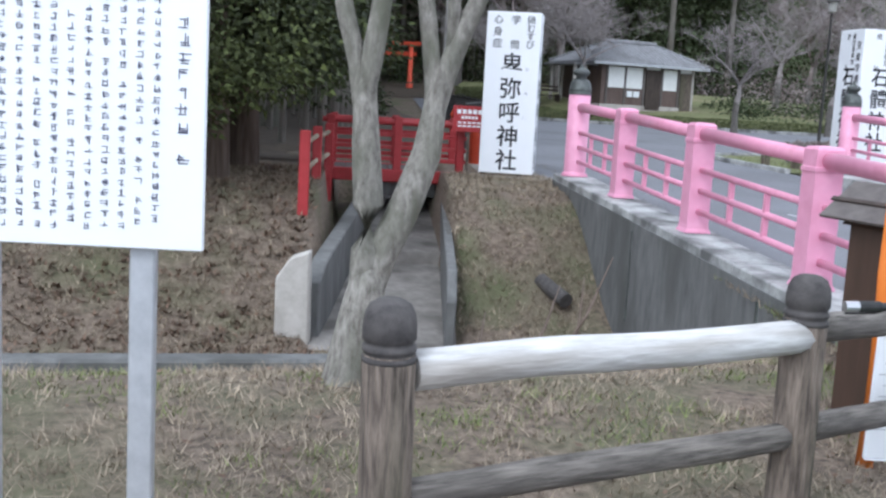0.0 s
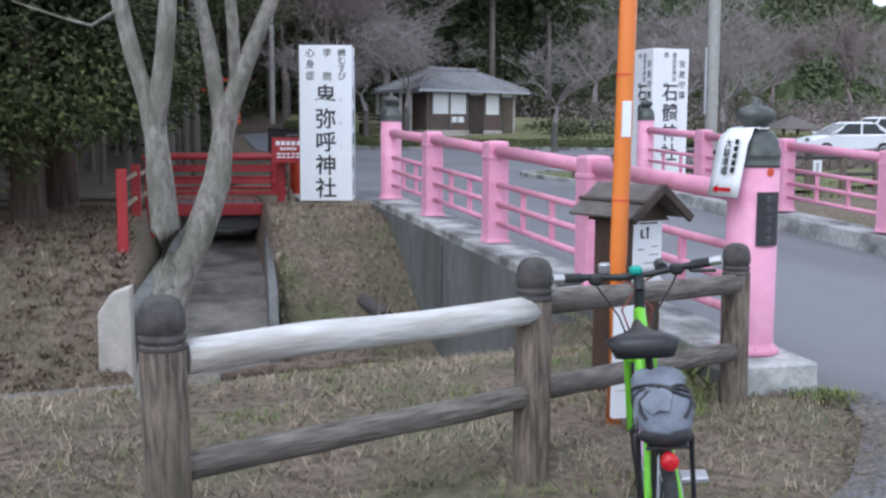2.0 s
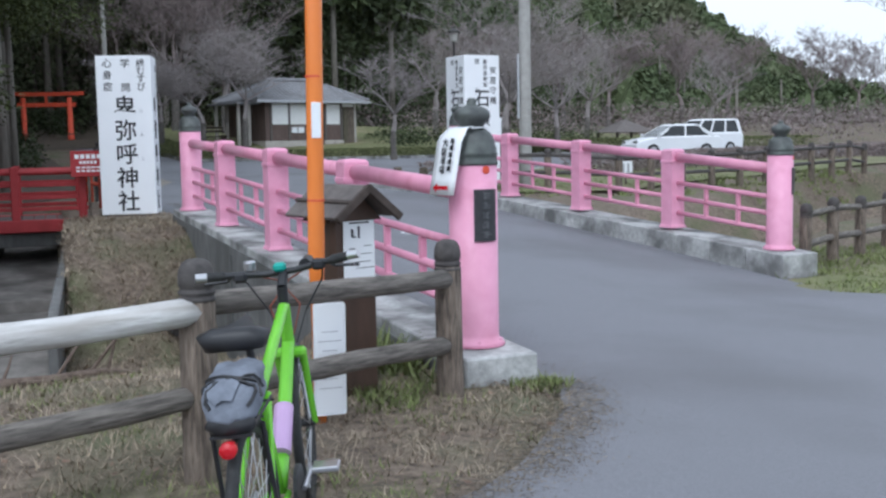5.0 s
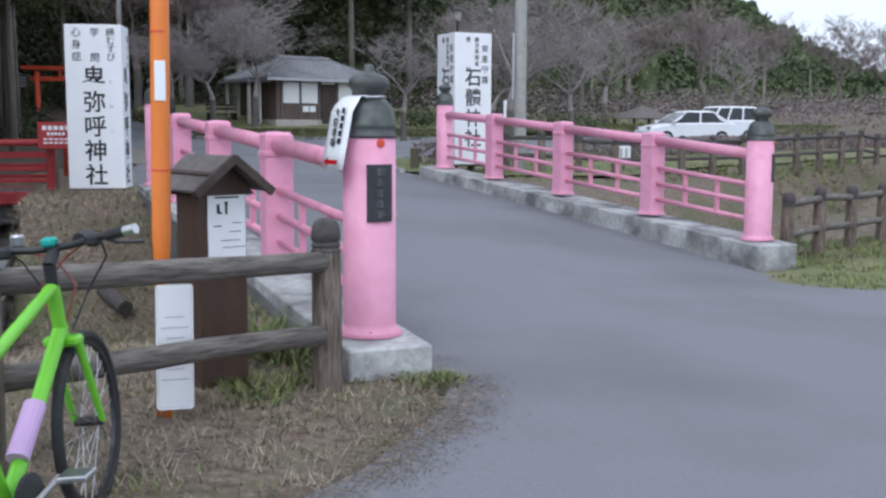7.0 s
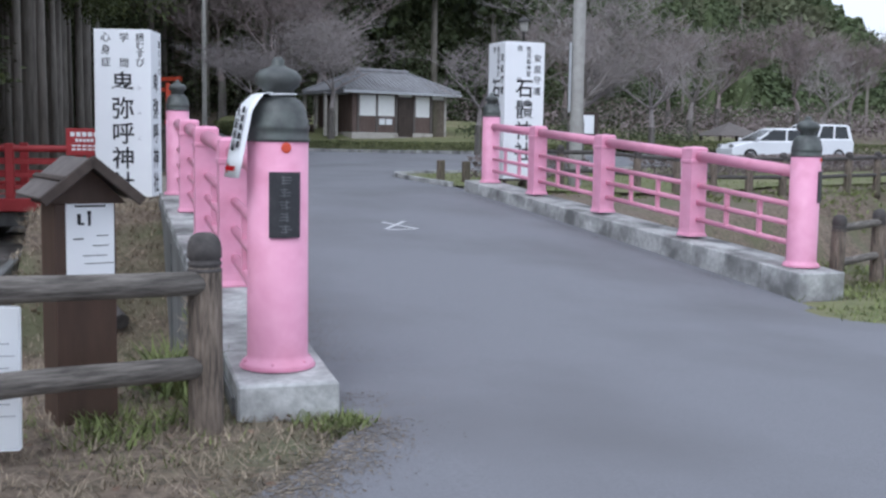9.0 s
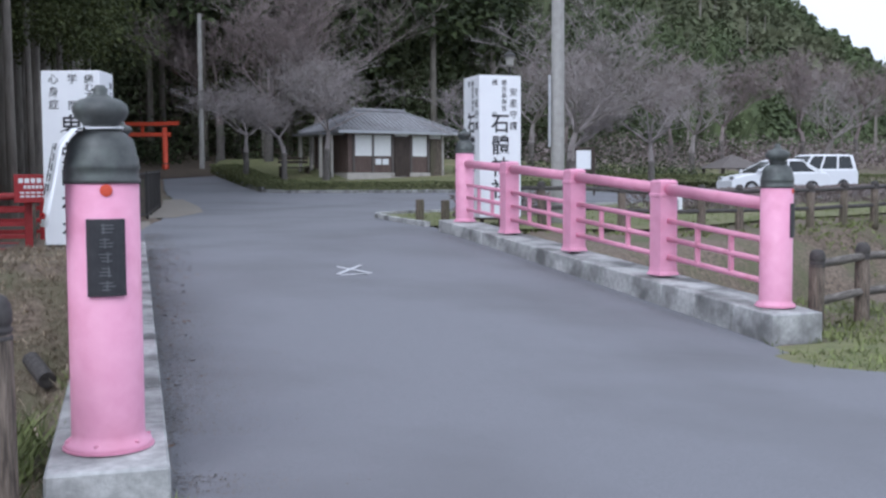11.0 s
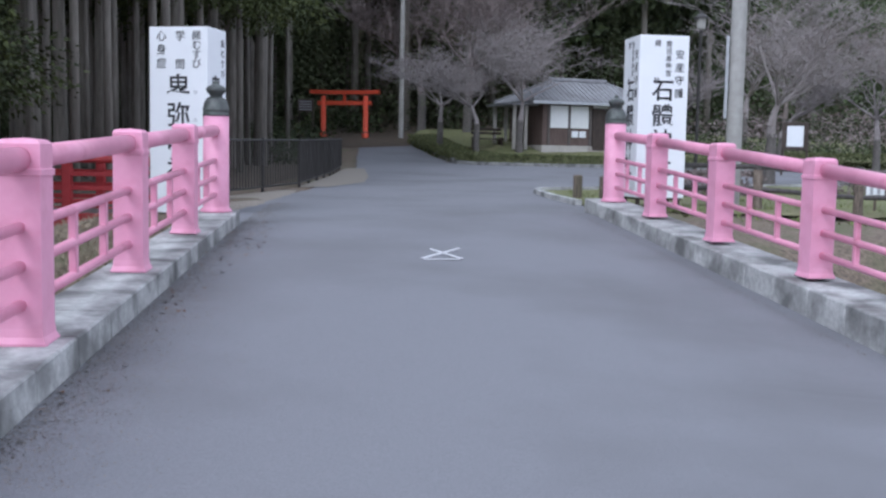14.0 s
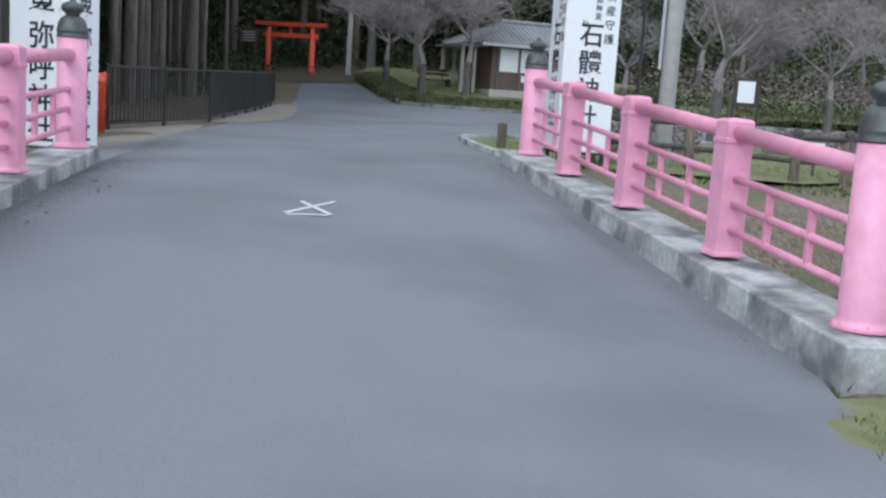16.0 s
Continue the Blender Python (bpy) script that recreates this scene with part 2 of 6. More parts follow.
def tube(bm, pts, radii, n=8):
    """A bent tapering tube through the points."""
    pts = [Vector(p) for p in pts]
    rings = []
    for i, p in enumerate(pts):
        d = (pts[min(i + 1, len(pts) - 1)] - pts[max(i - 1, 0)]).normalized()
        q = d.to_track_quat("Z", "Y")
        r = radii[i] if isinstance(radii, (list, tuple)) else radii
        rings.append([bm.verts.new(p + q @ Vector((r * math.cos(2 * math.pi * k / n), r * math.sin(2 * math.pi * k / n), 0))) for k in range(n)])
    for a, b in zip(rings, rings[1:]):
        for k in range(n):
            bm.faces.new((a[k], a[(k + 1) % n], b[(k + 1) % n], b[k]))
    bm.faces.new(rings[0][::-1])
    bm.faces.new(rings[-1])
    return bm


def lump(bm, c, r, sc=(1, 1, 1), jit=0.2, sub=2, rng=random):
    """An uneven rounded lump."""
    res = bmesh.ops.create_icosphere(bm, subdivisions=sub, radius=1)
    for v in res["verts"]:
        k = r * (1 + rng.uniform(-jit, jit))
        v.co = Vector((v.co.x * sc[0] * k + c[0], v.co.y * sc[1] * k + c[1], v.co.z * sc[2] * k + c[2]))
    return bm


def from_lists(name, verts, faces, material, parent=None, smooth=False):
    me = bpy.data.meshes.new(name)
    me.from_pydata(verts, [], faces)
    me.update()
    if smooth:
        me.polygons.foreach_set("use_smooth", [True] * len(me.polygons))
    me.materials.append(material)
    ob = new(name, me)
    ob.parent = parent
    return ob


def glyph(body, size, material, parent, m, name="lettering", label=""):
    """A character of the built-in font as a thin mesh at the pose m, its middle at the pose's origin."""
    cu = bpy.data.curves.new(name, "FONT")
    cu.body, cu.size, cu.align_x, cu.extrude, cu.offset = body, size, "CENTER", 0.001, (0.013 if size > 0.3 else 0.006) * size
    tmp = bpy.data.objects.new("tmp", cu)
    scene.collection.objects.link(tmp)
    bpy.context.view_layer.update()
    me = bpy.data.meshes.new_from_object(tmp.evaluated_get(bpy.context.evaluated_depsgraph_get()))
    bpy.data.objects.remove(tmp)
    bpy.data.curves.remove(cu)
    me.materials.clear()
    me.materials.append(material)
    ob = new(name, me)
    ob.parent = parent
    ob.matrix_basis = m @ Matrix.Translation((0, -0.38 * size, 0))
    if label:
        ob["label"] = label
    return ob


# ---- the lie of the land ----
LEFT_POSTS = ((4.01, 4.565, 0.212), (3.887, 7.245, 0.31), (3.73, 10.02, 0.42), (3.57, 12.74, 0.53), (3.42, 15.23, 0.62))
RIGHT_POSTS = ((10.47, 9.45, 0.125), (10.14, 11.55, 0.292), (9.81, 13.88, 0.452), (9.53, 16.24, 0.602), (9.31, 18.4, 0.715))


def ramp(v, a, b):
    k = min(1.0, max(0.0, (v - a) / (b - a)))
    return k * k * (3 - 2 * k)


def road_z(x, y):
    """The height of the road and of the flat land beside it."""
    xc = min(14.0, max(-2.0, x))
    yn, yf = 4.4 + (xc - 4) * 0.78, 15.2 + (xc - 3.42) * 0.555
    zn = -0.02 * (min(12.0, max(4.0, x)) - 4)
    zf = 0.42 + 0.012 * (xc - 3.42)
    zn -= 0.09 * ramp(x, 6.5, 9.8) * ramp(y, 2.0, 7.0)
    s = (y - yn) / (yf - yn)
    if s <= 0:
        return zn
    if s <= 1:
        return zn + (zf - zn) * s
    return zf + 0.0135 * min(34.0, y - yf) + 0.1 * min(16.0, max(0.0, y - 50.0))


def hill_foot(x):
    return 66 + 0.6 * max(0, x - 20)


def hill(x, y):
    """The wooded hill behind: high on one side, falling away on the other."""
    d = y - hill_foot(x)
    if d <= 0:
        return 0.0
    return max(1.0, 66 * (1 - (max(0.0, x) / 200) ** 1.7)) * ramp(d, 0, 100)


def land_z(x, y):
    z = road_z(x, y) + hill(x, y)
    q = y - 0.25 * x
    if x < 3.5:
        z -= (1.05 + 0.12 * ramp(x, 3, -6)) * ramp(q, 4.2, 8.7) * (1 - ramp(q, 10.4, 14.2 - 0.5 * ramp(x, -1, 1)))
        z -= 0.42 * ramp(q, 6, 10) * (1 - ramp(q, 10.4, 14.2))
        if -0.5 < x < 1.35 and 10.6 < y < 21:
            z = min(z, -1.35 + 0.09 * (y - 10.6))
    if x > 10.2 and y > 0:
        yn, yf = 4.4 + (x - 4) * 0.78, 15.2 + (x - 3.42) * 0.4
        s = (y - yn) / max(4.0, yf - yn)
        z -= 1.3 * ramp(s, 0.12, 0.3) * (1 - ramp(s, 0.45, 0.75)) * ramp(x, 10.2, 10.9)
    z += 0.08 * math.exp(-((x - 1.83) ** 2 + (y - 2.8) ** 2) / 0.5)
    z += 0.05 * noise.noise((x * 0.7, y * 0.7, 0.3)) * (0.3 if 3.5 < x < 10.5 and -6 < y < 20 else 1.0)
    return z


def steps(spans):
    out = []
    for a, b, d in spans:
        n = max(1, round((b - a) / d))
        out += [a + (b - a) * i / n for i in range(n)]
    out.append(spans[-1][1])
    return out


def sheet(name, xs, ys, zf, material, keep=None, parent=None):
    verts, faces, idx = [], [], {}
    for j, y in enumerate(ys):
        for i, x in enumerate(xs):
            verts.append((x, y, zf(x, y)))
    w = len(xs)
    for j in range(len(ys) - 1):
        for i in range(w - 1):
            if keep is None or keep((xs[i] + xs[i + 1]) / 2, (ys[j] + ys[j + 1]) / 2):
                faces.append((j * w + i, j * w + i + 1, (j + 1) * w + i + 1, (j + 1) * w + i))
    return from_lists(name, verts, faces, material, parent, True)


GX = steps(((-900, -200, 100), (-200, -60, 14), (-60, -14, 3), (-14, -4, 0.6), (-4, 4, 0.18), (4, 10, 0.6), (10, 16, 0.3), (16, 60, 2.2), (60, 200, 10), (200, 1200, 125)))
GY = steps(((-900, -200, 100), (-200, -30, 17), (-30, -4, 2), (-4, 1, 0.5), (1, 20, 0.18), (20, 32, 1), (32, 70, 2), (70, 240, 8), (240, 1200, 120)))


def inside(poly, x, y):
    hit = False
    for (x1, y1), (x2, y2) in zip(poly, poly[1:] + poly[:1]):
        if (y1 > y) != (y2 > y) and x < (x2 - x1) * (y - y1) / (y2 - y1) + x1:
            hit = not hit
    return hit


ROAD = [(-30, -26), (-30, -0.6), (-6, -0.4), (-2, -0.2), (0.4, 0.1), (1.6, 0.9), (2.6, 1.9), (3.4, 2.45), (3.8, 2.95), (4.1, 3.35), (4.45, 4.05), (4.2, 4.4), (4.1, 6.0), (3.95, 9.0), (3.75, 12.0), (3.5, 16.0), (3.3, 16.4), (3.2, 17.5), (3.35, 21), (3.6, 26), (3.7, 31), (3.6, 41), (2.9, 52), (2.7, 57.4), (5.4, 58.4), (6.6, 53), (7.3, 50.4), (8.6, 49), (11, 47.8), (14, 47.2), (22, 46.6), (40, 46), (70, 46), (70, 40), (32, 37), (20, 32), (12, 27.2), (9.6, 26.0), (8.7, 25.4), (8.65, 24.6), (8.8, 22.6), (9.1, 20.6), (9.15, 18), (9.5, 15), (10.0, 12), (10.25, 9.6), (10.0, 8.4), (9.85, 8.0), (9.85, 7.6), (10.3, 7.25), (12, 6.8), (30, 6.2), (60, 6), (60, -26)]


def under_road(x, y):
    return -40 < x < 60 and -26 < y < 66 and inside(ROAD, x, y)


ground = tagged(sheet("ground", GX, GY, lambda x, y: land_z(x, y) - (0.3 if (3.7 < x < 9.6 and 5 < y < 18) else 0.07 if under_road(x, y) else 0.0), EARTH), "dry winter grass and bare earth on the stream banks", "ground", kind="structure")


def edge_wobble(pts, step=0.35, amp=0.06, seed=1):
    """The outline cut into short uneven pieces."""
    rng = random.Random(seed)
    out = []
    for a, b in zip(pts, pts[1:] + pts[:1]):
        L = math.dist(a, b)
        n = max(1, min(40, int(L / step)))
        for i in range(n):
            k = i / n
            j = amp if i and L < 60 else 0
            out.append((a[0] + (b[0] - a[0]) * k + rng.uniform(-j, j), a[1] + (b[1] - a[1]) * k + rng.uniform(-j, j)))
    return out


def slab(name, pts, zf, material, up=0.02, parent=None):
    """A flat sheet with the given outline laid on the land, cut so that it follows the land."""
    bm = bmesh.new()
    vs = [bm.verts.new((x, y, 0)) for x, y in pts]
    bm.faces.new(vs)
    bmesh.ops.triangulate(bm, faces=bm.faces[:])
    lo, hi = min(p[1] for p in pts), max(p[1] for p in pts)
    for axis, a, b, d in ((1, lo, hi, 0.9), (0, min(p[0] for p in pts), max(p[0] for p in pts), 1.1)):
        k = a + d
        while k < b:
            if -8 < k < 66:
                no = (0, 1, 0) if axis else (1, 0, 0)
                bmesh.ops.bisect_plane(bm, geom=bm.verts[:] + bm.edges[:] + bm.faces[:], plane_co=(0, k, 0) if axis else (k, 0, 0), plane_no=no)
            k += d if k < 30 else 3
    for v in bm.verts:
        v.co.z = zf(v.co.x, v.co.y) + up
    bmesh.ops.recalc_face_normals(bm, faces=bm.faces[:])
    return part(name, bm, material, parent, smooth=True)


road = tagged(slab("road", edge_wobble(ROAD), road_z, ASPHALT), "smooth worn grey asphalt of the lane and bridge", "road", kind="structure")

# ---- bridge ----


def along(p, q, k):
    return tuple(a + (b - a) * k for a, b in zip(p, q))


def kerb_line(name, posts, side, ends, hi, inner=0.3):
    """The concrete kerb under a railing, cast in blocks, with its stained outer wall below."""
    root = thing(name, label="weathered grey concrete kerb with dark stains along the bridge", category="kerb", kind="structure")
    a, b = Vector(posts[0]), Vector(posts[-1])
    d = (b - a).normalized()
    flat = Vector((d.x, d.y, 0)).normalized()
    nrm = Vector((flat.y, -flat.x, 0)) * side
    start, end = a - d * ends[0], b + d * ends[1]
    n = 14
    for i in range(n):
        p, q = start.lerp(end, i / n), start.lerp(end, (i + 1) / n)
        gap = 0.004 if i % 2 else 0.007
        p, q = p + d * gap, q - d * gap
        bm = bmesh.new()
        vs = []
        for c in (p, q):
            for w, h in ((-0.27, -0.0), (inner, -0.0), (inner + 0.01, -hi), (-0.27, -hi)):
                vs.append(bm.verts.new(c + nrm * w + Vector((0, 0, h))))
        for k in range(4):
            bm.faces.new((vs[k], vs[(k + 1) % 4], vs[4 + (k + 1) % 4], vs[4 + k]))
        bm.faces.new(vs[3::-1])
        bm.faces.new(vs[4:])
        bmesh.ops.recalc_face_normals(bm, faces=bm.faces[:])
        bmesh.ops.bevel(bm, geom=bm.edges[:], offset=0.012, segments=1, affect="EDGES")
        part("kerb_block", bm, KERB, root)
    return start, end, nrm, d


kerb_l = kerb_line("kerb_1", LEFT_POSTS, 1, (0.43, 0.3), 0.36, 0.275)
kerb_r = kerb_line("kerb_2", RIGHT_POSTS, -1, (0.44, 0.45), 0.5, 0.36)
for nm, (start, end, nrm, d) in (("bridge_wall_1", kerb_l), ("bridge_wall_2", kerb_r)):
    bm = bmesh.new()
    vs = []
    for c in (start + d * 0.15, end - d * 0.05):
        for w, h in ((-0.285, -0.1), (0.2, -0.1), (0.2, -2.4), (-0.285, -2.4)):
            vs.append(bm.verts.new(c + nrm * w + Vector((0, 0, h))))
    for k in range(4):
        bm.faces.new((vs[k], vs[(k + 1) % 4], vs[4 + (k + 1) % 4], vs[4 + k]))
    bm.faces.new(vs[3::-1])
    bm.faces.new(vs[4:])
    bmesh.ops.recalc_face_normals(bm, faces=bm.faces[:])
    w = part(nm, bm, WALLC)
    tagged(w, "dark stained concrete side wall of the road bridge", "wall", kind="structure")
    # cast joints and a drain in the wall
    for k in (0.3, 0.62):
        c = start.lerp(end, k) + nrm * -0.288
        bm = bmesh.new()
        box(bm, c + Vector((0, 0, -0.75)), (0.02, 0.05, 1.1), 0.004)
        part("wall_joint", bm, CAPM, w)


def newel(at, parent):
    """Round pink newel with a bronze onion cap."""
    bm = bmesh.new()
    lathe(bm, [(0.2, 0.0), (0.21, 0.012), (0.2, 0.035), (0.175, 0.05), (0.172, 0.08), (0.17, 1.275)], 32)
    e = part("newel", bm, PINK, parent, "round pink-painted newel", True)
    e.location = at
    bm = bmesh.new()
    lathe(bm, [(0.176, 1.27), (0.178, 1.285), (0.17, 1.3), (0.172, 1.335), (0.178, 1.345), (0.172, 1.36), (0.17, 1.39), (0.162, 1.405), (0.158, 1.44), (0.14, 1.48), (0.115, 1.505), (0.1, 1.515)], 32)
    part("cap", bm, CAPM, e, "dark bronze stepped cap", True)
    bm = bmesh.new()
    lathe(bm, [(0.085, 1.51), (0.08, 1.54), (0.088, 1.555), (0.118, 1.58), (0.13, 1.61), (0.124, 1.64), (0.095, 1.665), (0.05, 1.68), (0.032, 1.695), (0.036, 1.715), (0.02, 1.735)], 32)
    part("finial", bm, CAPM, e, "dark bronze onion finial", True)
    bm = bmesh.new()
    lathe(bm, [(0.214, 0.0), (0.214, 0.01), (0.2, 0.012)], 32)
    for k in range(6):
        a = k * math.pi / 3 + 0.3
        lathe(bm, [(0.012, 0.03), (0.012, 0.045), (0.004, 0.048)], 6, (0.19 * math.cos(a), 0.19 * math.sin(a), 0))
    part("foot_flange", bm, PINK_RAIL, e)
    return e


def square_post(at, turn, parent):
    bm = bmesh.new()
    rings = []
    for h, z in ((0.145, 0.0), (0.145, 0.015), (0.128, 0.05), (0.122, 0.1), (0.122, 0.98), (0.132, 0.985), (0.132, 1.02), (0.122, 1.025), (0.122, 1.165), (0.1, 1.19), (0.0, 1.2)):
        rings.append([bm.verts.new((h * sx, h * sy, z)) for sx, sy in ((-1, -1), (1, -1), (1, 1), (-1, 1))])
    for a, b in zip(rings, rings[1:]):
        for i in range(4):
            bm.faces.new((a[i], a[(i + 1) % 4], b[(i + 1) % 4], b[i]))
    bmesh.ops.remove_doubles(bm, verts=bm.verts[:], dist=0.0005)
    o = part("post", bm, PINK, parent)
    o.matrix_basis = pose(*at, 0, 0, turn)
    return o


for posts in (LEFT_POSTS, RIGHT_POSTS):
    side_rail = thing("bridge_railing", posts[0], label="pink-painted bridge railing with round newels and bronze caps", category="railing", group="bridge railings")
    org = Vector(posts[0])
    turn = math.degrees(math.atan2(posts[-1][1] - posts[0][1], posts[-1][0] - posts[0][0])) - 90
    for k, p in enumerate(posts):
        if k in (0, 4):
            newel(Vector(p) - org, side_rail)
        else:
            square_post(Vector(p) - org, turn, side_rail)
    for p, q in zip(posts, posts[1:]):
        base = Vector(p) - org
        v = Vector(q) - Vector(p)
        u = v.normalized()
        side = Vector((0, 0, 1))
        bars = [("handrail", 1.08, 0.072, 20)] + [("rail", h, 0.034, 12) for h in (0.69, 0.465, 0.24)]
        for nm, h, r, n in bars:
            bm = bmesh.new()
            rod(bm, base + u * 0.1 + side * h, base + v - u * 0.1 + side * h, r, n=n)
            for f in bm.faces:
                f.smooth = len(f.verts) == 4
            part(nm, bm, PINK_RAIL, side_rail)
        for k in (0.36, 0.66):
            bm = bmesh.new()
            box(bm, base + v * k + side * 0.465, (0.055, 0.055, 0.45), 0.006)
            part("strut", bm, PINK_RAIL, side_rail)


def plaque(post, ang, rad=0.172):
    """Black name plaque with unreadable carved marks on a newel."""
    e = thing("plaque", post, ang, label="black name plaque with carved pale characters on the newel", category="plaque")
    bm = bmesh.new()
    n = 8
    W = 0.17
    for zz0, zz1, out, mat_ in ((0.745, 1.105, 0.012, INK),):
        fr, bk = [], []
        for i in range(n + 1):
            a = (i / n - 0.5) * W / rad
            for z in (zz0, zz1):
                fr.append(bm.verts.new(((rad + out) * math.sin(a), -(rad + out) * math.cos(a), z)))
                bk.append(bm.verts.new(((rad - 0.004) * math.sin(a), -(rad - 0.004) * math.cos(a), z)))
        for i in range(n):
            j = 2 * i
            bm.faces.new((fr[j], fr[j + 2], fr[j + 3], fr[j + 1]))
            bm.faces.new((fr[j + 1], fr[j + 3], bk[j + 3], bk[j + 1]))
            bm.faces.new((bk[j], bk[j + 2], fr[j + 2], fr[j]))
        bm.faces.new((fr[0], fr[1], bk[1], bk[0]))
        bm.faces.new((bk[-2], bk[-1], fr[-1], fr[-2]))
    bmesh.ops.recalc_face_normals(bm, faces=bm.faces[:])
    part("plate", bm, PLATE, e)
    rng = random.Random(5)
    for k in range(5):
        bm = bmesh.new()
        zc = 1.06 - 0.067 * k
        for s in range(3):
            box(bm, (rng.uniform(-0.01, 0.01), -(rad + 0.0125), zc + (s - 1) * 0.016), (rng.uniform(0.03, 0.06), 0.002, 0.005))
        box(bm, (rng.uniform(-0.012, 0.012), -(rad + 0.0125), zc), (0.006, 0.002, 0.05))
        part("mark", bm, CARVED, e)
    return e


plaque(LEFT_POSTS[0], 8)
plaque(RIGHT_POSTS[0], 50)
bm = bmesh.new()
lathe(bm, [(0.03, 0), (0.028, 0.004), (0.012, 0.006)], 8)
spot = tagged(part("paint_spot", bm, VERM), "orange-red paint spot on the pink newel", "paint mark")
spot.matrix_basis = pose(LEFT_POSTS[0][0] + 0.03, LEFT_POSTS[0][1] - 0.168, 1.45, 90, 0, 10)
copy_thing(spot, pose(RIGHT_POSTS[0][0] + 0.108, RIGHT_POSTS[0][1] - 0.131, 1.36, 90, 0, 39))

# notice wrapped over the newel cap, hanging down its side
banner = thing("paper_notice", LEFT_POSTS[0], -77, label="white laminated parking notice tied over the newel cap", category="notice")
bm = bmesh.new()
prof = [(0.06, 1.535), (0.11, 1.525), (0.15, 1.48), (0.178, 1.43), (0.19, 1.36), (0.205, 1.28), (0.225, 1.18), (0.245, 1.07)]
rows_ = []
for r_, z_ in prof:
    rows_.append([bm.verts.new((s_ * 0.13 * (1.0 if z_ < 1.5 else 0.8), -r_ - 0.012 * (1 - s_ * s_), z_)) for s_ in (-1, -0.5, 0, 0.5, 1)])
for a_, b_ in zip(rows_, rows_[1:]):
    for k in range(4):
        bm.faces.new((a_[k], a_[k + 1], b_[k + 1], b_[k]))
sheet_ob = part("sheet", bm, WHITE, banner, smooth=True)
sol = sheet_ob.modifiers.new("thick", "SOLIDIFY")
sol.thickness = 0.003
banner.scale = (1.15, 1.08, 1.0)
for k, ch in enumerate("大駐車場"):
    z_ = 1.43 - 0.062 * k
    glyph(ch, 0.062, INK, banner, pose(-0.005, -(0.2045 + 0.0115 * k), z_, 90 - 10, 0, 0), "character")
for k in range(5):
    bm = bmesh.new()
    box(bm, (0, 0, 0), (0.03, 0.034, 0.003))
    o = part("mark", bm, INK, banner)
    o.matrix_basis = pose(0.062, -(0.2 + 0.0085 * k), 1.44 - 0.047 * k, 90 - 10, 0, 0)
bm = bmesh.new()
vs = [bm.verts.new(p) for p in ((-0.085, 0, 0), (-0.04, 0.032, 0), (-0.04, 0.013, 0), (0.075, 0.013, 0), (0.075, -0.013, 0), (-0.04, -0.013, 0), (-0.04, -0.032, 0))]
bm.faces.new(vs[::-1])
arrow = part("arrow", bm, REDLENS, banner, "red arrow")
arrow.matrix_basis = pose(0, -0.2535, 1.12, 90 - 10, 0, 0)
bm = bmesh.new()
tube(bm, [(-0.1, -0.1, 1.53), (-0.05, 0.03, 1.55), (0.02, 0.09, 1.535), (0.09, 0.02, 1.53), (0.1, -0.08, 1.525)], 0.005, 5)
part("string", bm, WHITE, banner, "white plastic tie")

# chalky cross painted on the road
mark = thing("road_mark", (6.41, 13.24, road_z(6.41, 13.24) + 0.024), label="rough white cross painted on the asphalt", category="road marking")
for a_, L_ in ((64, 1.0), (-66, 0.95), (8, 0.4)):
    bm = bmesh.new()
    box(bm, (0, 0, 0), (L_, 0.055, 0.004))
    o = part("stroke", bm, PAINTLINE, mark)
    o.matrix_basis = pose(0.03 * (a_ < 0), -0.5 if a_ == 8 else 0, 0, 0, 0, a_)

mark.matrix_basis = mark.matrix_basis @ pose(0, 0, 0, 2.3, 0, 0)

# ---- log fence ----


def log_post(at, h, parent):
    """Round post with a turned, domed top."""
    bm = bmesh.new()
    lathe(bm, [(0.092, -0.15), (0.09, 0.0), (0.087, 0.3), (0.086, h - 0.2), (0.08, h - 0.19), (0.08, h - 0.175)], 18)
    for v in bm.verts:
        k = 1 + 0.05 * noise.noise((v.co.x * 6, v.co.y * 6, v.co.z * 1.5 + at[0]))
        v.co.x *= k
        v.co.y *= k
    e = part("post", bm, LOG, parent, smooth=True)
    e.matrix_basis = pose(at[0], at[1], at[2], 1.2 * math.sin(at[0] * 7), 1.2 * math.cos(at[1] * 5), 37 * at[0])
    bm = bmesh.new()
    lathe(bm, [(0.086, h - 0.2), (0.087, h - 0.185), (0.08, h - 0.18), (0.08, h - 0.168), (0.086, h - 0.163), (0.086, h - 0.15), (0.079, h - 0.146), (0.079, h - 0.132), (0.086, h - 0.127), (0.086, h - 0.085), (0.081, h - 0.05), (0.066, h - 0.02), (0.04, h - 0.004), (0.01, h)], 18)
    part("cap", bm, LOGCAP, e, "dark domed top with a turned groove", True)
    return e


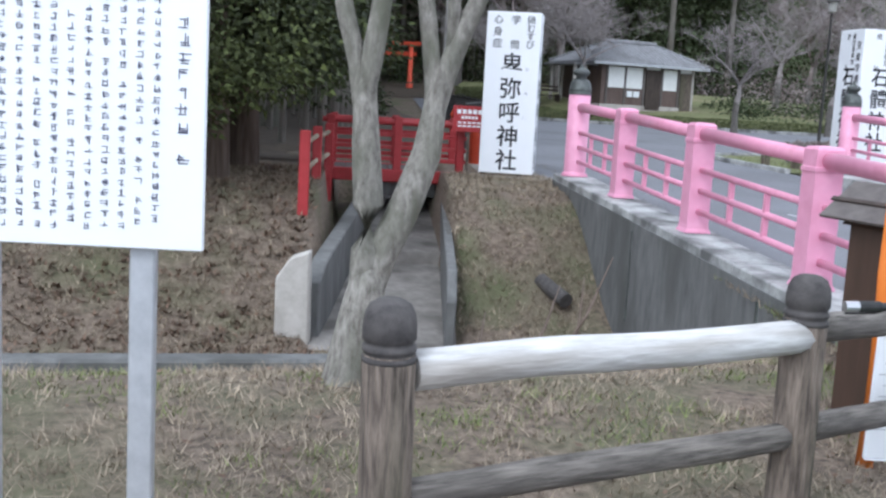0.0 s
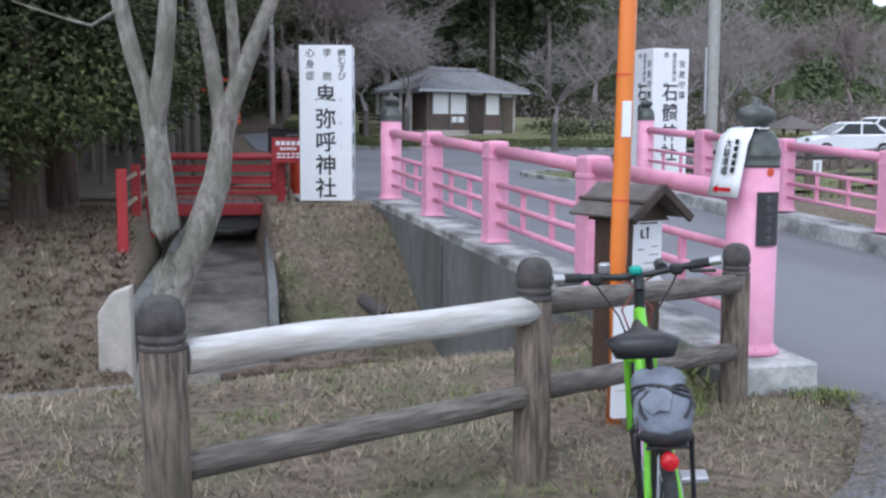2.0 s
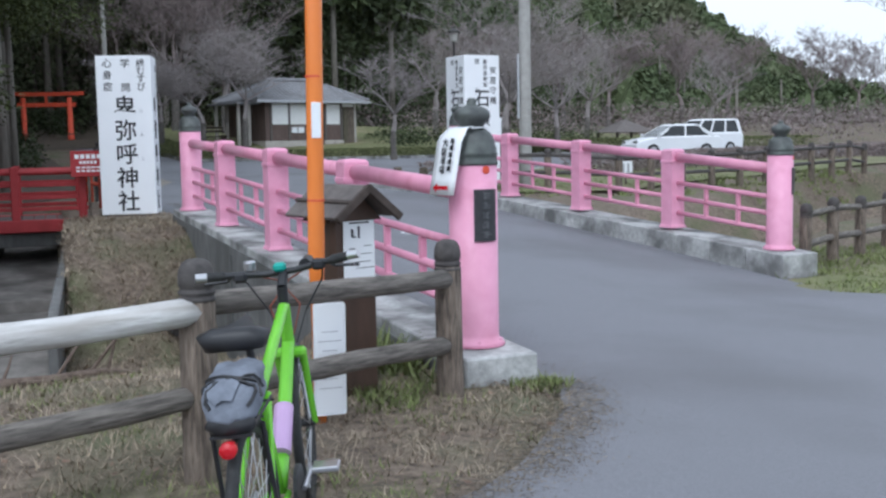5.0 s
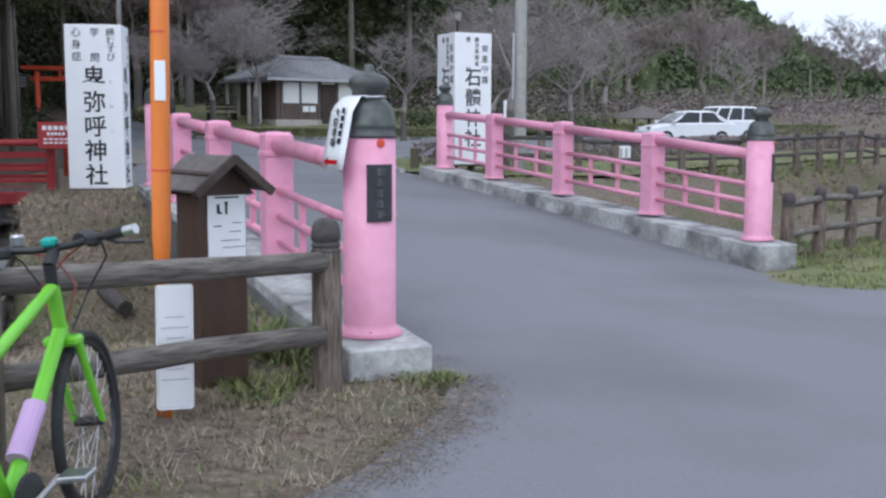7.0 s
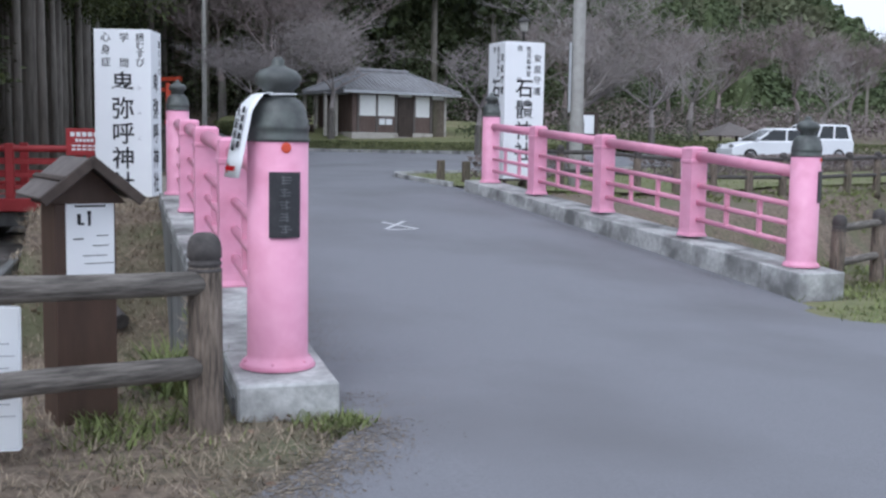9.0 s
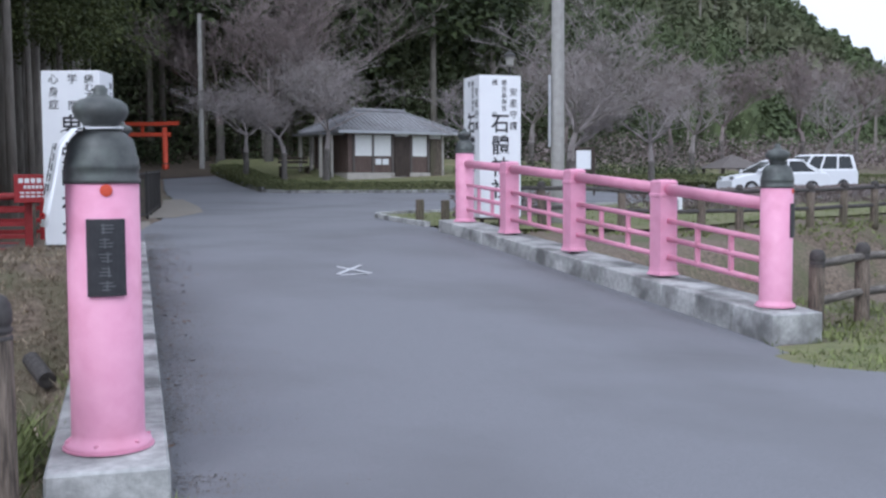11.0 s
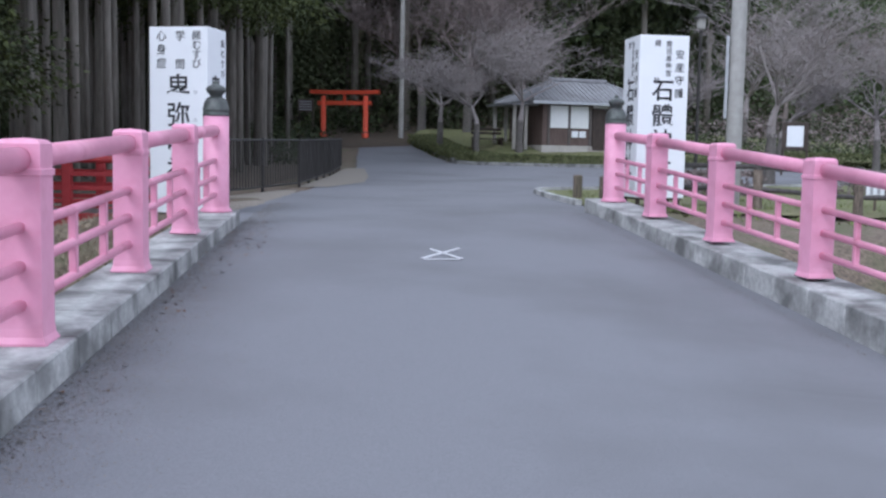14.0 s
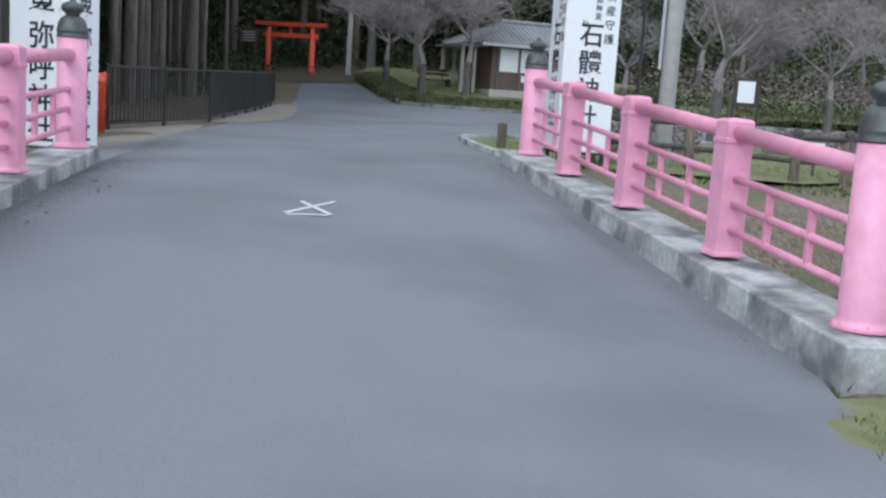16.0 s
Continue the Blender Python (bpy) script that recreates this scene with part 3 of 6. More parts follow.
def log_rail(a, b, r, material, parent, label="", seed=0):
    a, b = Vector(a), Vector(b)
    bm = bmesh.new()
    L = (b - a).length
    n = 12
    rings = []
    for i in range(n + 1):
        x = L * i / n
        rings.append([bm.verts.new((x, r * (1 + 0.09 * noise.noise((x * 2.5 + seed, k * 0.6, seed))) * math.cos(k * math.pi / 7) + 0.012 * noise.noise((x * 1.2, seed, 0)), r * (1 + 0.09 * noise.noise((x * 2.5 + seed, k * 0.6, seed + 5))) * math.sin(k * math.pi / 7) + 0.012 * noise.noise((x * 1.2, seed, 9)))) for k in range(14)])
    for p, q in zip(rings, rings[1:]):
        for k in range(14):
            bm.faces.new((p[k], p[(k + 1) % 14], q[(k + 1) % 14], q[k]))
    bm.faces.new(rings[0][::-1])
    bm.faces.new(rings[-1])
    bmesh.ops.recalc_face_normals(bm, faces=bm.faces[:])
    o = part("rail", bm, material, parent, label, True)
    for f in o.data.polygons:
        f.use_smooth = len(f.vertices) == 4
    d = b - a
    o.matrix_basis = Matrix.Translation(a) @ d.to_track_quat("X", "Z").to_matrix().to_4x4()
    return o


FP = [(0.2, 1.94), (1.83, 2.66), (3.6, 3.99)]
fence = thing("log_fence", label="weathered two-rail log fence with dark domed posts", category="fence", group="log fences")
for k, (x, y) in enumerate(FP):
    log_post((x, y, land_z(x, y)), (1.11, 1.125, 1.025)[k] - land_z(x, y), fence)
log_rail((0.26, 1.96, 0.868), (1.83, 2.65, 0.88), 0.066, NEWLOG, fence, "pale bleached round rail", 3)
log_rail((0.2, 1.94, 0.452), (1.83, 2.66, 0.475), 0.056, LOGX, fence, seed=7)
log_rail((1.83, 2.66, 0.908), (3.6, 3.99, 0.768), 0.06, LOGX, fence, seed=11)
log_rail((1.83, 2.66, 0.492), (3.6, 3.99, 0.348), 0.058, LOGX, fence, seed=15)
RP = [(11.15, 9.75), (12.15, 10.35), (13.2, 10.95), (14.3, 11.55), (15.5, 12.2)]
fence = thing("log_fence", label="weathered log fence beside the lane's grass verge", category="fence", group="log fences")
for x, y in RP:
    log_post((x, y, land_z(x, y)), 0.95, fence)
for (x, y), (x2, y2) in zip(RP, RP[1:]):
    for h in (0.78, 0.36):
        log_rail((x, y, land_z(x, y) + h), (x2, y2, land_z(x2, y2) + h), 0.05, LOGX, fence, seed=x + h)

# ---- signs ----


def lantern_sign(at, turn, w, dep, h0, h1, columns, side_cols, label):
    """Tall white box sign on short legs, lettered in columns."""
    e = thing("lantern_sign", at, turn, label=label, category="sign", group="tall white box signs")
    bm = bmesh.new()
    box(bm, (0, dep / 2, (h0 + h1) / 2), (w, dep, h1 - h0), 0.008)
    part("panel_box", bm, WHITE, e)
    for sx in (-1, 1):
        for sy in (0.08, dep - 0.08):
            bm = bmesh.new()
            box(bm, (sx * (w / 2 - 0.08), sy, (h0 - 0.12) / 2), (0.06, 0.06, h0 + 0.16), 0.004)
            part("leg", bm, DARKW, e)
    bm = bmesh.new()
    box(bm, (0, dep / 2, h0 - 0.02), (w - 0.06, dep - 0.06, 0.04))
    part("base_frame", bm, DARKW, e)
    for ch, x, z, s, ink in columns:
        glyph(ch, s, ink, e, pose(x, -0.003, z, 90, 0, 0), "character")
    for ch, x, z, s, ink, face in side_cols:
        m = pose(w / 2 + 0.003, dep / 2 + x, z, 90, 0, 90) if face > 0 else pose(-w / 2 - 0.003, dep / 2 - x, z, 90, 0, -90)
        glyph(ch, s, ink, e, m, "character")
    return e


def column(text, x, top, pitch, size, ink=INK):
    return [(c, x, top - k * pitch, size, ink) for k, c in enumerate(text) if c != " "]


gz = road_z(2.5, 16.9)
H0, H1 = 0.488 - gz, 3.234 - gz
colsA = column("縁むすび", 0.29, H1 - 0.13, 0.135, 0.15) + column("学  問", 0.03, H1 - 0.13, 0.138, 0.16) + column("心身症", -0.27, H1 - 0.13, 0.2, 0.165)
colsA += column("卑弥呼神社", -0.0, H1 - 0.87, 0.41, 0.38) + [(c, 0.27, H1 - 0.95 - k * 0.41, 0.07, FAINT) for k, c in enumerate("ひみこ")]
sideA = [(c, 0.2, H1 - 0.2 - k * 0.15, 0.13, INK, 1) for k, c in enumerate("縁むすび")] + [(c, -0.05, H1 - 0.86 - k * 0.41, 0.36, INK, 1) for k, c in enumerate("卑弥呼神社")]
turnA = math.degrees(math.atan2(16.78 - 16.987, 3.0 - 2.089))
lantern_sign((2.54, 16.885, gz), turnA, 0.93, 0.66, H0, H1, colsA, sideA, "tall white box sign with black brushed characters beside the red footbridge")
gz = road_z(10.3, 19.4) - 0.02
H0, H1 = 0.75 - gz, 3.536 - gz


def colsB(f):
    c = column("安産守護", 0.28, H1 - 0.32, 0.22, 0.17) + column("鹿児島神宮", 0.08, H1 - 0.14, 0.125, 0.115) + column("摂    社", -0.12, H1 - 0.14, 0.125, 0.12)
    return c + column("石體神社", 0.0, H1 - 0.93, 0.43, 0.4)


lantern_sign((10.275, 19.346, gz), math.degrees(math.atan2(0.104, 0.873)), 0.88, 0.86, H0, H1, colsB(0), [(c, x, z, s, i, -1) for c, x, z, s, i in colsB(1)], "tall white box sign with black brushed characters by the bridge end")

# explanatory board on a steel post
bd = thing("information_board", (-0.9, 2.24, land_z(-0.9, 2.2)), -2.5, label="white explanatory board with columns of black writing on a steel post", category="sign")
bz = land_z(-0.9, 2.2)
bm = bmesh.new()
box(bm, (0, 0, 1.64 - bz), (0.93, 0.03, 0.92), 0.004)
part("panel", bm, WHITE, bd)
bm = bmesh.new()
box(bm, (0.26, 0.045, 1.05), (0.085, 0.05, 2.9), 0.006)
part("post", bm, STEEL, bd, "galvanised steel post")
bm = bmesh.new()
box(bm, (-0.26, 0.045, 1.05), (0.085, 0.05, 2.9), 0.006)
part("post", bm, STEEL, bd, "galvanised steel post")
rng = random.Random(4)
for c in range(15):
    x = 0.362 - c * 0.0545 if c else 0.392
    z = 2.02 - bz if c else 1.92 - bz
    stop = 1.24 - bz if c else 1.47 - bz
    while z > stop:
        w_ = 0.027 if c else 0.044
        bm = bmesh.new()
        for k in range(rng.choice((2, 3, 4))):
            box(bm, (x + rng.uniform(-0.12, 0.12) * w_, -0.0165, z + rng.uniform(-0.42, 0.42) * w_), (w_ * rng.uniform(0.35, 0.95), 0.002, w_ * 0.07))
        for k in range(rng.choice((1, 2))):
            box(bm, (x + rng.uniform(-0.36, 0.36) * w_, -0.0165, z + rng.uniform(-0.1, 0.1) * w_), (w_ * 0.075, 0.002, w_ * rng.uniform(0.5, 0.9)))
        part("mark", bm, BOARDINK, bd)
        z -= w_ * (1.3 if c else 1.28)
        if rng.random() < 0.07:
            z -= w_

# ---- concrete channel and its head wall ----
CH = ((10.7, -0.36, 1.12), (17.4, 0.3, 1.46), (21.0, 0.5, 1.66))


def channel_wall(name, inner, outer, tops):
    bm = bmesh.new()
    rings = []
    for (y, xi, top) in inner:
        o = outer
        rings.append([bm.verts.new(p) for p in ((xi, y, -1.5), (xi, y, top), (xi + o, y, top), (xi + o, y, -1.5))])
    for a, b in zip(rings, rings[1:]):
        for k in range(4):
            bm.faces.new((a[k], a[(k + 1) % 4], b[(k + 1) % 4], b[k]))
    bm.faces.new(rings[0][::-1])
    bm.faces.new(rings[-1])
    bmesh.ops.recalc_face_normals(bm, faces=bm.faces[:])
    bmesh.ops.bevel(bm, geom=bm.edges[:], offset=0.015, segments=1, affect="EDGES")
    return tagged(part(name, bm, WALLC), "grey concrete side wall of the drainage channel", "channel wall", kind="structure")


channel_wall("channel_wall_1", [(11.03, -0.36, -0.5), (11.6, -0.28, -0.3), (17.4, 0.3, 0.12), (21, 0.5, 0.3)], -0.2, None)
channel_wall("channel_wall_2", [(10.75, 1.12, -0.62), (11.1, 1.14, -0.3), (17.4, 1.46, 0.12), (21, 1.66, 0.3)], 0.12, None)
bm = bmesh.new()
vs = [bm.verts.new(p) for p in ((-0.5, 10.4, -1.22), (1.25, 10.4, -1.22), (1.5, 14.6, -0.8), (0.05, 14.6, -0.8), (1.5, 14.62, -0.62), (0.05, 14.62, -0.62), (1.75, 21, -0.1), (0.3, 21, -0.1))]
bm.faces.new((vs[0], vs[1], vs[2], vs[3]))
bm.faces.new((vs[3], vs[2], vs[4], vs[5]))
bm.faces.new((vs[5], vs[4], vs[6], vs[7]))
tagged(part("channel_floor", bm, SILT), "worn silty concrete bed of the drainage channel", "channel floor", kind="structure")
bm = bmesh.new()
for x0 in (0,):
    fr = [(-0.86, -1.4), (-0.86, -0.42), (-0.7, -0.18), (-0.48, -0.1), (-0.46, -1.4)]
    a = [bm.verts.new((x, 10.75, z)) for x, z in fr]
    b = [bm.verts.new((x + 0.02, 11.0, z)) for x, z in fr]
    bm.faces.new(a)
    bm.faces.new(b[::-1])
    for k in range(5):
        bm.faces.new((a[k], b[k], b[(k + 1) % 5], a[(k + 1) % 5]))
bmesh.ops.recalc_face_normals(bm, faces=bm.faces[:])
bmesh.ops.bevel(bm, geom=bm.edges[:], offset=0.02, segments=1, affect="EDGES")
tagged(part("headwall", bm, PALEC), "pale concrete wing slab at the mouth of the channel", "headwall", kind="structure")
bm = bmesh.new()
box(bm, (0, 0, 0), (7.6, 0.3, 0.28), 0.03)
edge = tagged(part("stream_edge", bm, WALLC), "low concrete edging along the stream", "stream edging", kind="structure")
edge.matrix_basis = pose(-2.5, 9.0, -1.1, 0, 0, 8)
bm = bmesh.new()
vs = [bm.verts.new(p) for p in ((-9, 7.2, -1.36), (3.3, 9.6, -1.36), (3.3, 11.4, -1.36), (-9, 8.8, -1.36))]
bm.faces.new(vs)
tagged(part("water", bm, WATER), "thin dark water in the stream bed", "water", kind="structure")
# fallen log and culvert pipe by the bridge wall
bm = bmesh.new()
rod(bm, (2.5, 12.4, -0.6), (2.75, 11.85, -0.76), 0.1, n=14)
tagged(part("fallen_log", bm, LOGCAP), "dark rotting log lying against the bridge wall", "log")
bm = bmesh.new()
BR = [(0.45, 5.38), (0.8, 5.3), (1.15, 5.33), (1.5, 5.55), (1.8, 5.9)]
tube(bm, [(x, y, land_z(x, y) + 0.04 + 0.02 * (k % 2)) for k, (x, y) in enumerate(BR)], [0.03, 0.04, 0.036, 0.026, 0.01], 8)
for k, (x, y, dx, dy, up) in enumerate(((1.2, 5.36, 0.3, 0.6, 0.4), (1.42, 5.5, 0.5, 0.7, 0.6), (0.85, 5.3, 0.1, 0.4, 0.25), (1.55, 5.6, 0.15, 0.5, 0.5), (0.95, 5.3, 0.35, -0.25, 0.05))):
    z = land_z(x, y) + 0.05
    tube(bm, [(x, y, z), (x + dx * 0.5, y + dy * 0.45, z + up * 0.4), (x + dx, y + dy, z + up)], [0.015, 0.01, 0.004], 5)
tagged(part("fallen_branch", bm, REDBARK, smooth=True), "fallen dark brown branch with thin twigs on the bank", "branch")

# ---- red footbridge ----
fb = thing("red_footbridge", (0.65, 17.5, 0.25), 0, label="small red-painted wooden footbridge over the channel", category="footbridge")
for y in (0.0, 1.7):
    bm = bmesh.new()
    box(bm, (0.0, y, 0.06), (2.6, 0.2, 0.22), 0.02)
    part("beam", bm, REDP, fb)
    for x in (-1.15, 0.03, 1.14):
        bm = bmesh.new()
        box(bm, (x, y, 0.62), (0.14, 0.14, 0.95), 0.012)
        part("post", bm, REDP, fb)
    for h in (1.0, 0.78, 0.56, 0.36):
        bm = bmesh.new()
        if h > 0.9:
            rod(bm, (-1.3, y, h), (1.3, y, h), 0.05, n=12)
        else:
            box(bm, (0, y, h), (2.5, 0.05, 0.07), 0.008)
        part("rail", bm, REDP, fb)
for k in range(13):
    bm = bmesh.new()
    box(bm, (-1.2 + k * 0.2, 0.85, 0.13), (0.185, 1.5, 0.05), 0.006)
    part("plank", bm, ROOFB, fb)
bm = bmesh.new()
box(bm, (0.95, 18.35, 0.07), (1.9, 1.5, 0.26), 0.02)
tagged(part("culvert_slab", bm, WALLC), "grey concrete slab across the channel under the footbridge", "culvert slab", kind="structure")
rr = thing("red_handrail", (-0.72, 13.0, 0.0), 0, label="red posts with pale bamboo rails beside the channel", category="handrail")
RPOST = ((-0.7, 13.0), (-0.62, 14.9), (-0.5, 16.6))
for x, y in RPOST:
    bm = bmesh.new()
    box(bm, (x + 0.72, y - 13, 0.55), (0.14, 0.14, 1.3), 0.012)
    part("post", bm, REDP, rr)
for (x, y), (x2, y2) in zip(RPOST, RPOST[1:]):
    for h in (1.02, 0.65):
        bm = bmesh.new()
        rod(bm, (x + 0.72, y - 13, h), (x2 + 0.72, y2 - 13, h + 0.04), 0.035, n=8)
        part("rail", bm, STRAW, rr)
for k, (x, y) in enumerate(((2.05, 21.9), (2.3, 20.6), (2.25, 19.4))):
    e = thing("red_post", (x, y, road_z(x, y)), 0, label="red wooden post at the end of the footbridge", category="post", group="red posts")
    bm = bmesh.new()
    lathe(bm, [(0.1, -0.1), (0.1, 0.85), (0.11, 0.86), (0.11, 0.9), (0.08, 0.93), (0.07, 0.97), (0.02, 1.02)], 14)
    part("shaft", bm, VERM, e, smooth=True)
for h in (0.72, 0.42):
    bm = bmesh.new()
    z = road_z(2, 20)
    tube(bm, [(2.05, 21.9, z + h), (2.3, 20.6, z + h), (2.25, 19.4, z + h)], 0.04, 8)
    tagged(part("red_rail", bm, VERM), "red rail between the footbridge posts", "rail", "red rails")
rs = thing("red_notice", (1.9, 17.2, 0.4), 0, label="small red warning notice with white writing on a stake", category="sign")
bm = bmesh.new()
box(bm, (0, 0, 0.985), (0.58, 0.02, 0.45), 0.004)
part("panel", bm, REDP, rs)
bm = bmesh.new()
box(bm, (0.0, 0.03, 0.3), (0.05, 0.04, 1.2), 0.004)
part("stake", bm, LOG, rs)
for z, w, h in ((1.11, 0.46, 0.075), (1.01, 0.3, 0.05), (0.92, 0.42, 0.03), (0.86, 0.42, 0.03)):
    for k in range(5):
        bm = bmesh.new()
        box(bm, (w * (k - 2) / 5, -0.0115, z), (w / 5 * 0.75, 0.002, h))
        part("mark", bm, WHITE, rs)

# ---- things by the log fence ----
# roofed noticebox
nb = thing("notice_box", (2.97, 4.25, 0.0), 19, label="dark brown wooden notice post with a small pitched roof", category="notice post")
bm = bmesh.new()
box(bm, (0.0, 0, 0.55), (0.3, 0.3, 1.22), 0.006)
part("body", bm, BROWNB, nb)
for s in (-1, 1):
    bm = bmesh.new()
    box(bm, (0, 0, 0), (0.31, 0.6, 0.022), 0.004)
    o = part("roof_board", bm, ROOFB, nb, "weathered brown roof board")
    o.matrix_basis = pose(s * 0.116, 0.0, 1.285, 0, s * 39, 0)
    bm = bmesh.new()
    box(bm, (0, 0, 0), (0.32, 0.03, 0.05), 0.004)
    o = part("barge_board", bm, DARKW, nb)
    o.matrix_basis = pose(s * 0.116, -0.31, 1.278, 0, s * 39, 0)
    bm = bmesh.new()
    box(bm, (0, 0, 0), (0.03, 0.63, 0.015), 0.003)
    o = part("batten", bm, DARKW, nb)
    o.matrix_basis = pose(s * 0.14, 0.0, 1.288, 0, s * 39, 0)
bm = bmesh.new()
vs = [bm.verts.new(p) for p in ((-0.2, -0.16, 1.16), (0.2, -0.16, 1.16), (0, -0.16, 1.36))]
vs2 = [bm.verts.new(p) for p in ((-0.2, 0.16, 1.16), (0.2, 0.16, 1.16), (0, 0.16, 1.36))]
bm.faces.new(vs)
bm.faces.new(vs2[::-1])
for k in range(3):
    bm.faces.new((vs[k], vs2[k], vs2[(k + 1) % 3], vs[(k + 1) % 3]))
bmesh.ops.recalc_face_normals(bm, faces=bm.faces[:])
part("gable", bm, BROWNB, nb)
bm = bmesh.new()
box(bm, (0.02, -0.158, 0.945), (0.235, 0.012, 0.43), 0.002)
poster = part("poster", bm, WHITE, nb, "white paper poster with small black figures")
for x, z, w, h in ((-0.055, 1.085, 0.018, 0.05), (-0.045, 1.06, 0.03, 0.012), (-0.005, 1.08, 0.014, 0.06), (-0.005, 1.115, 0.02, 0.018), (-0.06, 0.985, 0.05, 0.006), (0.06, 1.0, 0.06, 0.004), (0.05, 0.95, 0.08, 0.004), (0.02, 0.9, 0.12, 0.004), (0.0, 1.148, 0.15, 0.01), (0.04, 0.86, 0.14, 0.004), (0.0, 0.755, 0.16, 0.015)):
    bm = bmesh.new()
    box(bm, (0.02 + x, -0.1645, z), (w, 0.002, h))
    part("mark", bm, INK, nb)

# orange pole with white plates
op = thing("orange_pole", (2.628, 3.6, 0.0), 0, label="tall orange plastic-sleeved pole with white notice plates", category="pole")
bm = bmesh.new()
tube(bm, [(0, 0, -0.1), (0.0, 0, 1.0), (0.005, 0, 2.0), (0.02, 0, 4.5)], 0.048, 16)
part("shaft", bm, ORANGE, op, smooth=True)
for z in (2.02, 1.32):
    bm = bmesh.new()
    lathe(bm, [(0.049, 0), (0.05, 0.005), (0.049, 0.012)], 16, (0.002, 0, z))
    part("seam", bm, VERM, op)
bm = bmesh.new()
box(bm, (0.0, -0.05, 1.78), (0.055, 0.006, 0.2), 0.002)
part("label_plate", bm, WHITE, op, "small white plate")
bm = bmesh.new()
box(bm, (0.055, -0.055, 0.41), (0.19, 0.012, 0.66), 0.012)
part("notice_plate", bm, WHITE, op, "long white notice plate")
rng = random.Random(8)
for k in range(7):
    bm = bmesh.new()
    box(bm, (0.055, -0.0625, 0.57 - 0.055 * k), (rng.uniform(0.08, 0.14), 0.002, 0.004))
    part("mark", bm, FAINT, op)

op.matrix_basis = op.matrix_basis @ pose(0, 0, 0, 0, 0.7, 0)

# ---- bicycle ----
TEAL = mat("teal_plastic", (0.02, 0.3, 0.24), (0.03, 0.36, 0.3), 5, 0.4, 0)
CABLE = mat("red_brown_cable", (0.2, 0.05, 0.03), (0.26, 0.07, 0.04), 5, 0.5, 0)


def bicycle(at, turn, lean):
    """Local x points forward, z up, wheels standing on z = 0."""
    e = thing("bicycle", at, label="lime green bicycle with grey saddle bag against the log fence", category="bicycle")
    e.matrix_basis = pose(*at, 0, 0, turn) @ pose(0, 0, 0, lean, 0, 0)
    R, WB = 0.345, 1.08

    def wheel(x, name, steer=0.0):
        bm = bmesh.new()
        n, m = 40, 8
        vs = [[bm.verts.new(((R - 0.022 + 0.022 * math.cos(b)) * math.cos(a), 0.02 * math.sin(b), (R - 0.022 + 0.022 * math.cos(b)) * math.sin(a))) for b in [2 * math.pi * k / m for k in range(m)]] for a in [2 * math.pi * i / n for i in range(n)]]
        for i in range(n):
            for k in range(m):
                bm.faces.new((vs[i][k], vs[(i + 1) % n][k], vs[(i + 1) % n][(k + 1) % m], vs[i][(k + 1) % m]))
        bmesh.ops.recalc_face_normals(bm, faces=bm.faces[:])
        w = part(name, bm, RUBBER, e, "black rubber tyre on a spoked wheel", True)
        w.matrix_basis = pose(x, 0, R, 0, 0, steer)
        bm = bmesh.new()
        vs = [[bm.verts.new((r * math.cos(a), y, r * math.sin(a))) for r, y in ((R - 0.04, -0.011), (R - 0.058, -0.008), (R - 0.058, 0.008), (R - 0.04, 0.011))] for a in [2 * math.pi * i / n for i in range(n)]]
        for i in range(n):
            for k in range(4):
                bm.faces.new((vs[i][k], vs[(i + 1) % n][k], vs[(i + 1) % n][(k + 1) % 4], vs[i][(k + 1) % 4]))
        bmesh.ops.recalc_face_normals(bm, faces=bm.faces[:])
        part("rim", bm, BLACKP, w)
        bm = bmesh.new()
        for k in range(28):
            a = 2 * math.pi * k / 28
            s = 1 if k % 2 else -1
            rod(bm, (0.02 * math.cos(a + 0.8), s * 0.03, 0.02 * math.sin(a + 0.8)), ((R - 0.055) * math.cos(a), 0, (R - 0.055) * math.sin(a)), 0.0016, n=4)
        part("spokes", bm, CHROME, w)
        bm = bmesh.new()
        rod(bm, (0, -0.05, 0), (0, 0.05, 0), 0.018, n=12)
        part("hub", bm, BLACKP, w)
        return w

    wheel(0.0, "rear_wheel")
    wheel(WB, "front_wheel", 4)
    bb, seat, head_t, head_b = (0.43, 0, 0.29), (0.27, 0.005, 0.74), (0.895, -0.005, 0.89), (0.94, 0, 0.74)
    for nm, a, b, r in (("down_tube", bb, head_b, 0.026), ("top_tube", (0.29, 0, 0.7), head_t, 0.021), ("seat_tube", bb, seat, 0.018), ("head_tube", head_t, (0.935, 0, 0.7), 0.024)):
        bm = bmesh.new()
        rod(bm, a, b, r, n=14)
        part(nm, bm, GREENP, e, smooth=False)
    for s in (-1, 1):
        for nm, a, b, r in (("chain_stay", (0.4, s * 0.035, 0.29), (0, s * 0.06, R), 0.011), ("seat_stay", (0.29, s * 0.025, 0.69), (0, s * 0.06, R), 0.01), ("fork_blade", (0.945, s * 0.05, 0.68), (WB, s * 0.05, R), 0.016)):
            bm = bmesh.new()
            rod(bm, a, b, r, r * 0.75, n=10)
            part(nm, bm, GREENP, e)
        bm = bmesh.new()
        rod(bm, (-0.02, s * 0.08, R), (-0.1, s * 0.075, 0.7), 0.008, n=6)
        part("rack_strut", bm, BLACKP, e)
    bm = bmesh.new()
    box(bm, (0.945, 0, 0.685), (0.06, 0.13, 0.04), 0.012)
    part("fork_crown", bm, GREENP, e)
    bm = bmesh.new()
    rod(bm, seat, (0.24, 0.015, 0.91), 0.014, n=10)
